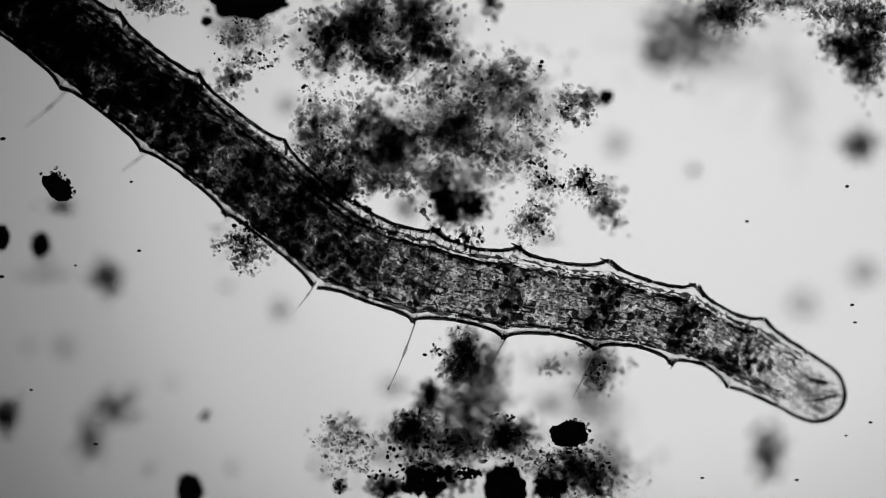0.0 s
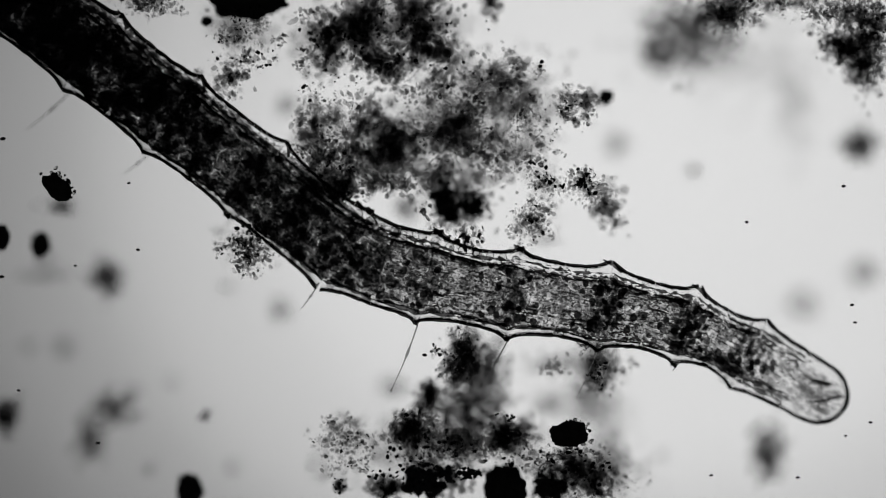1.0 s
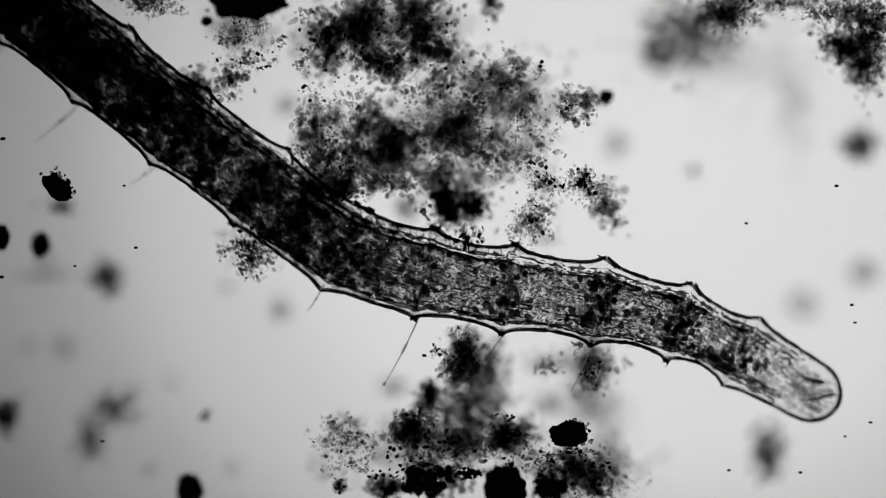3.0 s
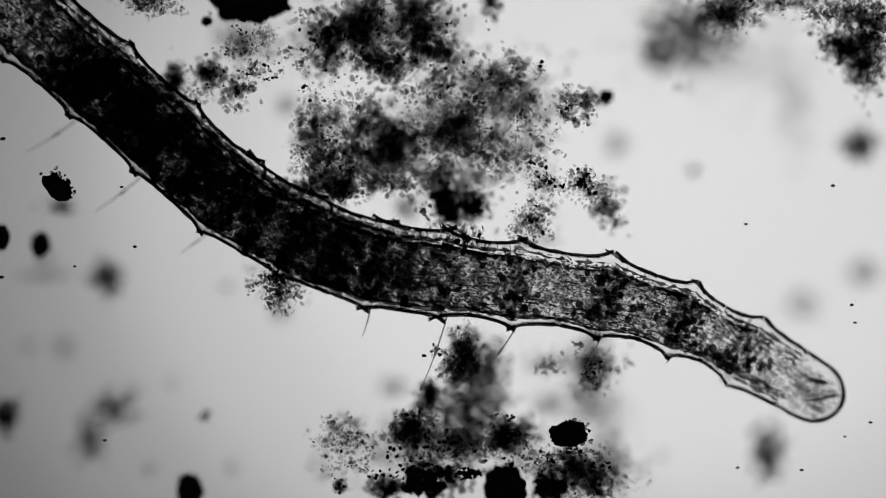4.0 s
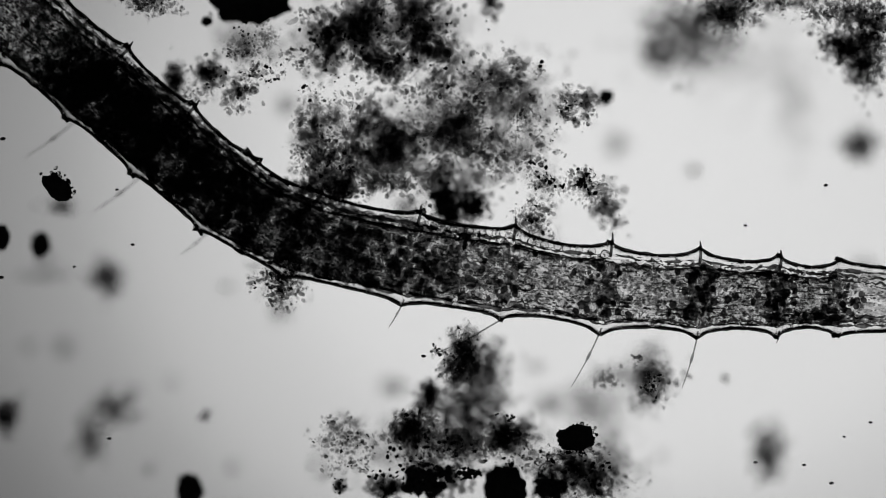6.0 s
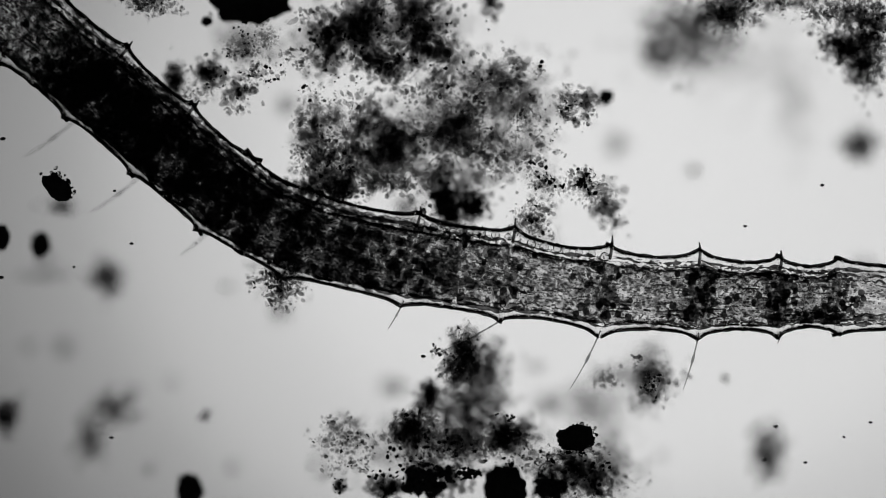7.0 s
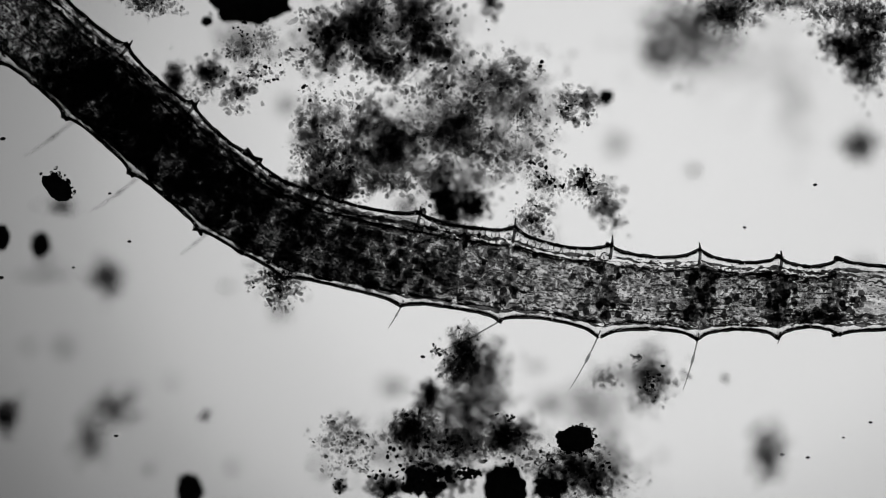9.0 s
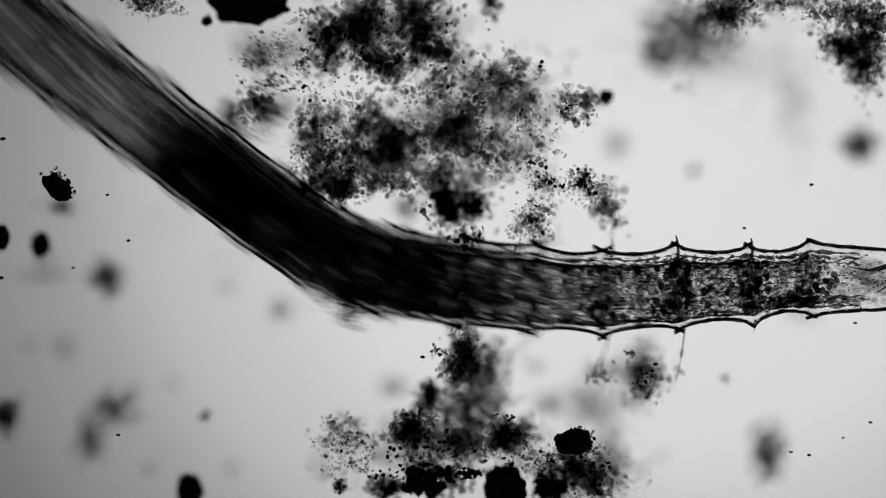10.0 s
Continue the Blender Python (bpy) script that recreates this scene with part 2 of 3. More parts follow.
def depth(t, u):
    """Height of the body's axis: before the lunge the head and the bend hang a little below the plane in focus."""
    if t > 4.15:
        return float(np.interp(u, [0, 6, 7, 8], [0, 0, -0.02, 0]))
    return float(np.interp(u, [0, 1, 2, 3, 5, 6, 7, 8], [-0.075, -0.05, -0.022, 0, 0, -0.03, -0.03, 0]))


def ring_pose(t, state, u0, u1):
    """The pose of a rigid piece that spans from u0 to u1: half way, along the chord."""
    (a, _), (b, _) = spline(state, u0), spline(state, u1)
    p, d = at(*((a + b) / 2), depth(t, 0.5 * (u0 + u1))), a - b
    return pose(p.x, p.y, p.z, 0, 0, math.degrees(math.atan2(-d.y, d.x)))


def girth(u):
    """Half width of the body, with hollows between the nodes."""
    i = max(0, min(len(GIRTH) - 2, int(math.floor(u))))
    f = u - i
    if i == 0:
        x = (1 - f) * 198
        base = 61 - 0.045 * x
        if x > 145:
            base *= math.sqrt(max(0.0, 1 - ((x - 145) / 53) ** 2))
        return base
    g = GIRTH[i] * (1 - f) + GIRTH[i + 1] * f
    return g - (9.0 * math.sin(math.pi * f) + 1 if u < 5 else 4.0 * math.sin(math.pi * f))


def swelling(u, phi):
    """Small pointed swellings where the bristles leave the body."""
    k = round(u)
    if k < 1:
        return 0.0
    d = abs(u - k) * SPACING[min(k, len(SPACING) - 1)]
    side = max(abs(math.cos(phi)) - 0.55, 0.0) / 0.45
    return (10.0 if u < 5.5 else 9.0) * math.exp(-(d / 15.0) ** 1.3) * side


def ring_length(u0, u1):
    """Length of a piece: the most that the body ever stretches there."""
    calm = [s for t, s in STATES if t < 4.15 or 4.45 < t < 9.85]
    return (1.06 if 3.4 < u0 < 8.1 else 1.035) * max((spline(s, u0)[0] - spline(s, u1)[0]).length for s in calm)


def sleeve(name, u0, u1, scale, material, rows=15, sides=48, wobble=0.0, swell=True, inner=0.0, lining=0.945):
    """A stretch of tube along the body from u0 to u1, in the space of its middle, with x towards the head."""
    um = 0.5 * (u0 + u1)
    L = SPACING[min(int(um), len(SPACING) - 1)]
    s_mid = sum(SPACING[:int(um)]) + (um - int(um)) * L
    length = ring_length(u0, u1)
    V, R, F = [], [], []
    for i in range(rows + 1):
        f = i / rows
        u = u0 + (u1 - u0) * f
        x = (0.5 - f) * length * UNIT
        for k in range(sides):
            phi = 2 * math.pi * k / sides
            r = girth(max(u, 0.0))
            if swell:
                r += swelling(u, phi)
            s = s_mid * UNIT - x
            r *= scale
            if wobble:
                r *= 1 + wobble * noise.noise((s * 22, math.cos(phi) * 1.7, math.sin(phi) * 1.7)) + 0.5 * wobble * noise.noise((s * 60, math.cos(phi) * 4, math.sin(phi) * 4))
            r = max(r, 0.4) * UNIT
            y, z = r * math.cos(phi), r * math.sin(phi)
            V.append((x, y, z))
            R.append((s, y, z))
    for i in range(rows):
        for k in range(sides):
            j = (k + 1) % sides
            F.append((i * sides + k, i * sides + j, (i + 1) * sides + j, (i + 1) * sides + k))
    if inner:
        # the inner face of the skin, turned inwards
        n = len(V)
        for (x, y, z), (s, _, _) in list(zip(V, R)):
            V.append((x - (inner * UNIT * (0.5 + x / (length * UNIT)) if u0 <= 0 else 0), y * lining, z * lining))
            R.append((s, y * lining, z * lining))
        F += [tuple(n + q for q in reversed(f)) for f in F]
    if u0 <= 0:
        F.append(tuple(reversed(range(sides))))
        if inner:
            F.append(tuple(n + q for q in range(sides)))
    return mesh_of(name, V, [tuple(reversed(f)) for f in F], material, True, R)


# node: length of the lower bristle, its tilt towards the tail in degrees at first and after the lunge, length of the upper one
BRISTLES = {2: (14, 10, 10, 12), 3: (96, 12, 10, 16), 4: (108, 17, 15, 20), 5: (132, 2, 50, 20), 6: (48, -6, 14, 14), 7: (22, 5, 10, 5), 8: (60, 10, 8, 5), 9: (105, 6, 8, 14), 10: (110, 12, 10, 14)}
HAIRS = []

worm = tagged(new("worm"), "long grey see-through bristle worm with a dark gut, swimming in water", "worm")
RINGS = []


def scatter(rng, n, half, r0, r1, flat=1.0, sector=None):
    """n points in a stretch of tube, between the radii r0 and r1 (thousandths)."""
    out = []
    for _ in range(n):
        a = rng.uniform(0, 6.2832) if sector is None else rng.gauss(sector, 0.5)
        r = math.sqrt(rng.uniform(r0 * r0, r1 * r1))
        out.append(((rng.uniform(-1, 1) + rng.uniform(-0.6, 0.6)) * half * UNIT, r * math.cos(a) * UNIT, flat * r * math.sin(a) * UNIT))
    return out


def side_lines(ring, u0, u1, head):
    """The dark rim that bent light leaves along both sides, put in as threads, and the uneven lines of the muscle wall
    inside it.
    """
    length = ring_length(u0, u1)
    hind = min(1.0, max(0.0, (u0 - 3.5) / 1.5))
    # name, inset below and above, waviness, half thickness, its unevenness, material, label
    # the first is an added dark thread: the rim's refraction shade, no part of the skin
    lines = [("rim_shade", 0.8, 0.8, 0.9, 3.2, 0.35, RIM_SHADE, "dark folded edge of the skin")]
    if not head:
        lines += [("muscle_line", 10.5, 12 + 4 * hind, 2.6, 1.9 + 0.6 * hind, 2.0, MUSCLE, "dark uneven line of the muscle wall"),
                  ("muscle_line", 17, 21 + 6 * hind, 5.0, 1.5, 2.2, MUSCLE, "dark uneven line of the muscle wall"),
                  ("muscle_line", 27, 30, 8.0, 1.1, 2.4, MUSCLE, "")]
    for q, (name, below, above, wave, thick, uneven, material, label) in enumerate(lines):
        sides = []
        for side in (1, -1):
            line = []
            for k in range(33):
                f = k / 32
                u = max(u0 + (u1 - u0) * f, 0.0)
                if head:
                    u = u1 * f ** 1.8
                    f = u / u1
                r = girth(u) + (swelling(u, 0.0) if not q else 0) - (above if side > 0 else below)
                r += wave * (noise.noise((u * 11, side * 7.0, q * 5.0)) + 0.5 * noise.noise((u * 25, side * 7.0, q * 5.0)))
                line.append((((0.5 - f) * length - (2 if head else 0)) * UNIT, side * max(r, 0.0) * UNIT, 0.0, u))
            sides.append(line)
        if head:
            sides = [sides[0][::-1] + sides[1][1:]]
        for line in sides:
            n = len(line) - 1
            w = [thick * UNIT * max(0.06, 1 + uneven * noise.noise((p[3] * 12, 0.6 if p[1] > 0 else 4.6, 3.0 + q))) * ((0.8 if not q else 0.35) + (0.2 if not q else 0.65) * min(1, j / 3, (n - j) / 3)) for j, p in enumerate(line)]
            part(name, tube_mesh(name, [p[:3] for p in line], w, material), ring, label)


def build_worm():
    rng = random.Random(5)
    for i in range(len(SPACING)):
        for k in range(PIECES):
            u0, u1 = i + k / PIECES, i + (k + 1) / PIECES
            um = 0.5 * (u0 + u1)
            seed = i * 10 + k
            half = 0.5 * ring_length(u0, u1)
            g = girth(um)
            head = u0 == 0
            ring = part("head" if head else "body_ring", sleeve("body_ring", u0, u1, 1.0, WALL, rows=30 if head else 22, wobble=0.02, inner=5.0), worm, "rounded clear head lobe" if head else "")
            side_lines(ring, u0, u1, head)
            full = float(np.interp(um, [4.8, 6.0, 6.6, 7.2, 8.0, 8.7, 10.2, 10.8], [0, 0.45, 0.82, 0.62, 0.68, 1.15, 1.3, 0]))          # how far the gut is filled
            if um > 1:
                gut = part("gut", sleeve("gut", u0 + 0.03, u1 - 0.03, 0.76 + 0.02 * min(full, 1), GUTWALL, rows=14, wobble=0.10, swell=False), ring, "dark filled gut" if full else "pale gut")
                gut.location.y = -(6 + 3 * full) * UNIT

            def stuff(name, pts, lo, hi, material, sub, rough, label="", squash=(0.6, 1.3), stretch=None):
                if pts:
                    me = lumps_mesh(name, pts, [rng.uniform(lo, hi) * UNIT for _ in pts], material, seed + len(name), sub, rough, squash, stretch=stretch)
                    tagged(part(name, me, ring, label), kind="stuff")

            share = half / 44
            room = 0.5 if head else 1.0
            if full:
                behind = sum(SPACING[:i]) + (um - i) * SPACING[i]
                pts = [(x, y - 14 * UNIT, z) for x, y, z in scatter(rng, int((12 + 390 * full) * share), half, 0, 0.69 * g)]
                # thin and dense patches; dense along both edges
                pts = [p for p in pts if noise.noise((0.02 * behind - 20 * p[0], 17 * p[1], 9 * p[2] + 4)) + 0.9 * (abs(p[1] / UNIT + 14) / (0.69 * g)) ** 3 > 0.02 - 0.3 * max(0, full - 0.85) or rng.random() < 0.4]
                stuff("gut_filling", pts, 4.5, 10, CHYME, 2, 0.25, "dark mottled food in the gut")
            if um > 1:
                stuff("body_fluid", [(x, y - (5 - 3 * full) * UNIT, z) for x, y, z in scatter(rng, int((370 + 160 * full if um > 2 else 220) * share), half, 0, (0.81 + 0.06 * full) * g)], 2.7, 5.8, COELOM, 1, 0.3, stretch=(1.3, 1.0, 0.8))
            elif head:
                stuff("head_plasm", [(x - 0.12 * half * UNIT, y - 4 * UNIT, z) for x, y, z in scatter(rng, 330, half * 0.56, 0, 0.68 * g)], 2.5, 6, PLASM, 2, 0.25, stretch=(1.6, 0.8, 0.8))
            else:
                stuff("head_plasm", scatter(rng, 300, half, 0, 0.8 * g), 2.5, 6, PLASM, 2, 0.25, stretch=(1.6, 0.8, 0.8))
            stuff("tissue", scatter(rng, int((190 if um > 1 else 50) * (1 + 0.7 * full) * share), half * room, 0, 0.91 * room * g, 0.15), 0.95, 2.2, TISSUE, 1, 0.25, stretch=(1.7, 0.9, 0.8))
            stuff("muscle_fibres", scatter(rng, int((100 if um > 1 else 26) * (1 + 0.5 * full) * share) if not head else 5, half * 0.75 * room, 0.3 * room * g, 0.9 * room * g, 0.15), 0.7, 1.3, FIBRE, 1, 0.1, stretch=(6.0, 0.8, 0.8))
            if um > 0.5:
                stuff("dark_granules", scatter(rng, int((230 if um > 1.5 else 130) * share), half, 0, 0.89 * g, 0.45), 0.9, 2.4, GRAIN, 1, 0.25, stretch=(1.5, 0.9, 0.9))
            if 0.5 < um < 2.1:
                # the dark lower edge of the throat
                n = int(130 * (1 - abs(um - 1.3)) * share)
                stuff("throat_edge", [(rng.uniform(-1.1, 1.1) * half * UNIT, -(g - 22 + rng.gauss(0, 4.5)) * UNIT, rng.gauss(0, 14) * UNIT) for _ in range(n)], 2.2, 5, SEPTUM, 2, 0.3, "dark lower edge of the throat", stretch=(1.7, 0.8, 0.9))
            if um > 5.4:
                # grey tissue between the gut and the upper skin
                stuff("wall_tissue", scatter(rng, int(np.interp(um, [5.4, 6.2, 7.8, 8.4, 9.8, 10.4], [60, 130, 130, 190, 190, 50]) * share), half, 0.6 * g, 0.93 * g, 0.5, 0.0), 2.6, 6.2, SEPTUM, 1, 0.3, "grey tissue under the skin", stretch=(1.6, 0.9, 0.8))
            if um > 0.9:
                n, inside = (46, 0.0) if um > 10.1 else (24, 0.45)
                stuff("muscle_streaks", scatter(rng, int(n * share), half * 0.8, inside * g, 0.88 * g, 0.2), 0.7, 1.6, MUSCLE, 1, 0.2, "long dark muscle streaks", stretch=(11, 0.9, 0.9))
            # pigment cells and cross walls at the nodes, on both sides of a node
            if um > 0.5:
                at_node = (half if k == 0 else -half) * UNIT
                n = (18 if um > 1.4 else 10) if um < 4.2 else 12 if um < 5 else 5
                pts = [(at_node * 0.75 + rng.gauss(0, 22) * UNIT, y, z) for x, y, z in scatter(rng, n, half, 0.05 * g, 0.78 * g, 0.3)]
                stuff("pigment_cells", pts, 4.2, 6.6, CELL, 3, 0.06, "", (0.85, 1.15))
                if um > 0.7:
                    n = 46 if um < 1.6 else 80 if um < 2.4 else 112 if um < 3.6 else 56 if um < 5 else 24
                    pts = [(at_node + rng.gauss(0, 15) * UNIT, y, z) for x, y, z in scatter(rng, n, half, 0.1 * g, 0.84 * g)]
                    stuff("cross_wall", pts, 3.1, 7.2, SEPTUM, 1, 0.3, "grey cross wall", stretch=(0.8, 1.2, 1.0))
            if 4.2 < um < 5.8:
                n = 4
                pts = [((-1 + (2 * q + 1) / n) * half * UNIT, (0.87 * g + rng.gauss(0, 1.5)) * UNIT, rng.gauss(0, 5) * UNIT) for q in range(n)]
                stuff("skin_cells", pts, 6.0, 8.5, BEAD, 3, 0.08, "clear bead-like skin cells", (0.85, 1.15))
            # bristles
            if k == 0 and i in BRISTLES:
                low, tilt, tilt2, high = BRISTLES[i]
                for side, ln, ta, tb in ((-1, low, tilt, tilt2), (1, high, 66, 3)):
                    ws = np.linspace((-8 if side < 0 else -24) / ln, 1, 17)
                    pts = [(-0.08 * ln * UNIT * w * w, side * ln * UNIT * w, 0.03 * UNIT * ln * w) for w in ws]
                    thick = 1.5 if side < 0 else 2.8
                    hair = part("bristle", tube_mesh("bristle", pts, [thick * UNIT * (1 - 0.6 * max(w, 0) + (0.9 if side < 0 and abs(w - 0.42) < 0.05 else 1.2 if i == 5 and side < 0 and w > 0.97 else 0)) for w in ws], HAIR if side < 0 else MUSCLE), ring, "thin clear bristle")
                    base = ((half - 1) * UNIT, side * (girth(i) + 4) * UNIT, (-0.1 if i > 6 and side < 0 else 0))
                    hair.location = base
                    HAIRS.append((hair, base, side * ta, side * (ta + (7 if i in (4, 5) and side < 0 else 0)), side * tb))
            if head:
                fold = [(-0.067, 0.023, 0), (-0.045, 0.018, 0.003), (-0.027, 0.016, 0), (-0.01, 0.019, -0.002), (0.003, 0.023, 0), (0.011, 0.027, 0)]
                part("mouth_fold", tube_mesh("mouth_fold", fold, [0.0005, 0.0012, 0.002, 0.0042, 0.005, 0.0012], FOLD), ring, "dark fold of the mouth")
                fold = [(-0.012, -0.023, 0), (0.004, -0.013, 0.003), (0.012, -0.008, 0), (0.026, 0.008, -0.002), (0.037, 0.018, 0)]
                part("mouth_fold", tube_mesh("mouth_fold", fold, [0.0006, 0.002, 0.0024, 0.003, 0.0012], FOLD), ring, "dark fold of the mouth")
            RINGS.append((ring, u0, u1))


build_worm()


# ---- flocs of detritus ----
KINDS = {"clear": ("granules", GRANULE, 1, 0.22, True), "haze": ("slime", HAZE, 1, 0.3, True), "fine": ("fine_matter", FINE, 1, 0.4, True), "murk": ("dense_matter", MURK, 1, 0.38, True),
         "dots": ("black_grains", SOOT, 1, 0.4, True), "soot": ("black_matter", SOOT, 2, 0.3, True)}


class Floc:
    """A floc of detritus: slime, dense matter, clear granules and black grains, gathered in lobes."""

    def __init__(self, name, label, seed, x, y, z=0.0):
        self.root = tagged(new(name), label, "floc")
        self.base = at(x, y, z)
        self.root.location = self.base
        self.rng, self.seed, self.sets = np.random.default_rng(seed), seed, {}

    def lobe(self, x, y, z, w, h, what, count, grain, knots=0):
        """A lobe w by h wide (half widths) of count pieces; knots: in how many knots they gather."""
        rng = self.rng
        more, finer = {"murk": (9.5, 0.33) if abs(z) < 0.025 else (5.0, 0.44) if abs(z) < 0.11 else (8.4, 0.34), "fine": (3.6, 0.42), "haze": (9.0, 0.45), "dots": (0.75, 0.8), "clear": (0.48, 0.9)}.get(what, (1, 1))
        if what == "clear" and w * h > 1200:
            self.lobe(x, y, z, w * 0.95, h * 0.95, "haze", int(w * h / 190), 12, knots)
        count, grain = int(count * more), grain * finer
        # knots of uneven weight, with the pieces gathered round them
        k = max(knots, count // 16, 4)
        near = min(0.42, max(0.13, (9.0 + 100 * max(0, abs(z) - 0.05)) / min(w, h)))
        q = rng.normal(size=(k, 3)) * math.sqrt(0.25 - near * near)
        q *= np.minimum(1, 1.1 / np.maximum(np.linalg.norm(q, axis=1), 1e-6))[:, None]
        weight = rng.lognormal(0, 0.7, k)
        p = q[rng.choice(k, size=count, p=weight / weight.sum())] + rng.normal(size=(count, 3)) * near
        deep = {"fine": max(110, 0.7 * min(w, h)), "haze": max(110, 0.6 * min(w, h)), "clear": max(60, 0.5 * min(w, h)), "dots": 48}
        pts = p * np.array([w, h, deep.get(what, 0.8 * min(w, h) + 20)]) * UNIT + np.array(at(x, y, z) - self.base)
        if what == "haze":
            pts[:, 2] += np.where(pts[:, 2] + self.base.z > 0, 0.13, -0.13)
        if what == "clear":
            # the granules sit in fine grey matter
            around = np.repeat(pts, 4, axis=0) + rng.normal(size=(4 * count, 3)) * np.array([6.5, 6.5, 24]) * UNIT
            self.sets.setdefault("fine", []).append((around, UNIT * rng.uniform(1.6, 4.2, 4 * count)))
        self.sets.setdefault(what, []).append((pts, grain * UNIT * np.clip(rng.lognormal(0, 0.33, count), 0.4, 1.6)))

    def done(self):
        for what, sets in self.sets.items():
            title, mat, sub, rough, smooth = KINDS[what]
            me = lumps_mesh(title, np.concatenate([s[0] for s in sets]), np.concatenate([s[1] for s in sets]), mat, self.seed + 1, sub, rough, (0.4, 1.4), smooth=smooth)
            tagged(part(title, me, self.root), kind="stuff")
        return self.root


def boulder(name, x, y, z, w, h, label, seed, satellites=0, square=1.0, turn=0.0):
    """A single opaque lump of matter, with a ragged outline; square under 1 makes it blocky."""
    root = tagged(new(name), label, "particle")
    root.location = at(x, y, z)
    root.rotation_euler = (0, 0, radians(turn))
    rng = np.random.default_rng(seed)
    v, f = lump_shape(rng, 4, 0.07)
    v = np.sign(v) * np.abs(v) ** square
    off = Vector(rng.uniform(-50, 50, 3))
    v = np.array([p * (1 + 0.26 * noise.noise(Vector(p) * 1.8 + off) + 0.14 * noise.noise(Vector(p) * 3.5 + off) + 0.10 * noise.noise(Vector(p) * 8 + off) + 0.07 * noise.noise(Vector(p) * 17 + off)) for p in v])
    v = v * np.array([w, h, min(w, h) * 0.8]) * UNIT
    part("core", mesh_of("core", v.tolist(), f.tolist(), SOOT), root)
    if satellites:
        a = rng.uniform(0, 6.283) + rng.normal(0, 1.0, satellites)
        d = rng.uniform(0.8, 1.1, satellites) + rng.exponential(0.16, satellites)
        c = np.stack([np.cos(a) * d * w, np.sin(a) * d * h, rng.uniform(-0.3, 0.3, satellites) * h], 1) * UNIT
        k = satellites // 2
        tagged(part("grains", lumps_mesh("grains", c[:k], rng.uniform(1.5, 4, k) * UNIT, SOOT, seed), root), kind="stuff")
        tagged(part("clear_grains", lumps_mesh("clear_grains", c[k:], rng.uniform(2, 4.5, satellites - k) * UNIT, GRANULE, seed + 1), root), kind="stuff")
    return root


def top_flocs():
    f = Floc("large_floc", "large grey granular floc of detritus hanging in the water", 3, 720, 160)
    # slime and dense cores, partly out of focus
    f.lobe(630, 45, 0.1, 46, 60, "murk", 36, 14)
    f.lobe(575, 90, 0.06, 36, 60, "murk", 34, 12)
    f.lobe(700, 110, 0.06, 50, 40, "murk", 28, 13)
    f.lobe(760, 50, 0.08, 60, 60, "murk", 36, 14)
    f.lobe(800, 105, 0.12, 40, 30, "murk", 14, 12)
    f.lobe(885, 165, -0.2, 75, 60, "murk", 30, 17)
    f.lobe(682, 256, -0.17, 74, 64, "murk", 64, 16)
    f.lobe(655, 205, -0.16, 30, 26, "murk", 8, 13)
    f.lobe(790, 240, -0.18, 44, 52, "murk", 24, 17)
    f.lobe(800, 190, 0.0, 130, 70, "fine", 154, 5.5, 18)
    f.lobe(870, 260, 0.05, 90, 70, "fine", 176, 5.5, 12)
    f.lobe(690, 60, 0.0, 140, 80, "fine", 244, 5.5, 16)
    f.lobe(600, 260, 0.0, 70, 80, "fine", 166, 5.5, 11)
    # slime over and under the plane in focus
    f.lobe(690, 50, 0.13, 120, 60, "haze", 60, 18)
    f.lobe(640, 250, -0.1, 55, 80, "murk", 12, 14)
    f.lobe(740, 290, -0.12, 60, 40, "murk", 10, 14)
    f.lobe(585, 318, 0.05, 55, 42, "murk", 26, 13)
    f.lobe(560, 300, 0.0, 60, 45, "fine", 84, 5.5, 9)
    f.lobe(580, 310, 0.0, 55, 45, "dots", 21, 2.8, 9)
    f.lobe(800, 215, -0.17, 150, 90, "haze", 44, 20)
    f.lobe(590, 60, -0.15, 70, 60, "haze", 18, 18)
    f.lobe(800, 170, 0.04, 150, 70, "murk", 40, 11, 16)
    f.lobe(850, 265, -0.05, 105, 60, "murk", 26, 11, 11)
    f.lobe(600, 255, 0.04, 75, 80, "murk", 42, 11, 10)
    f.lobe(690, 55, 0.03, 130, 65, "murk", 50, 11, 12)
    f.lobe(740, 285, -0.03, 90, 50, "murk", 18, 11, 9)
    # soft dark cores
    f.lobe(575, 80, 0.05, 38, 58, "murk", 22, 13)
    f.lobe(640, 35, -0.1, 38, 42, "murk", 32, 15)
    f.lobe(745, 52, -0.09, 62, 56, "murk", 38, 15)
    f.lobe(795, 85, -0.06, 44, 34, "murk", 20, 13)
    f.lobe(675, 108, -0.04, 46, 30, "murk", 18, 11)
    f.lobe(692, 262, -0.12, 42, 44, "murk", 44, 15)
    f.lobe(650, 215, -0.13, 40, 34, "murk", 8, 14)
    f.lobe(788, 250, -0.16, 40, 56, "murk", 20, 16)
    f.lobe(768, 318, -0.14, 36, 30, "murk", 20, 14)
    f.lobe(650, 60, -0.1, 54, 52, "murk", 22, 14)
    f.lobe(590, 40, -0.08, 44, 40, "murk", 14, 12)
    f.lobe(840, 318, -0.15, 62, 30, "murk", 18, 13)
    f.lobe(602, 335, -0.05, 42, 30, "murk", 30, 12)
    f.lobe(700, 322, -0.05, 60, 20, "murk", 18, 10)
    f.lobe(565, 255, -0.08, 52, 60, "murk", 26, 14)
    f.lobe(870, 160, -0.22, 60, 48, "murk", 14, 17)
    # granules in focus
    f.lobe(560, 90, 0.0, 50, 70, "clear", 84, 3.0, 9)
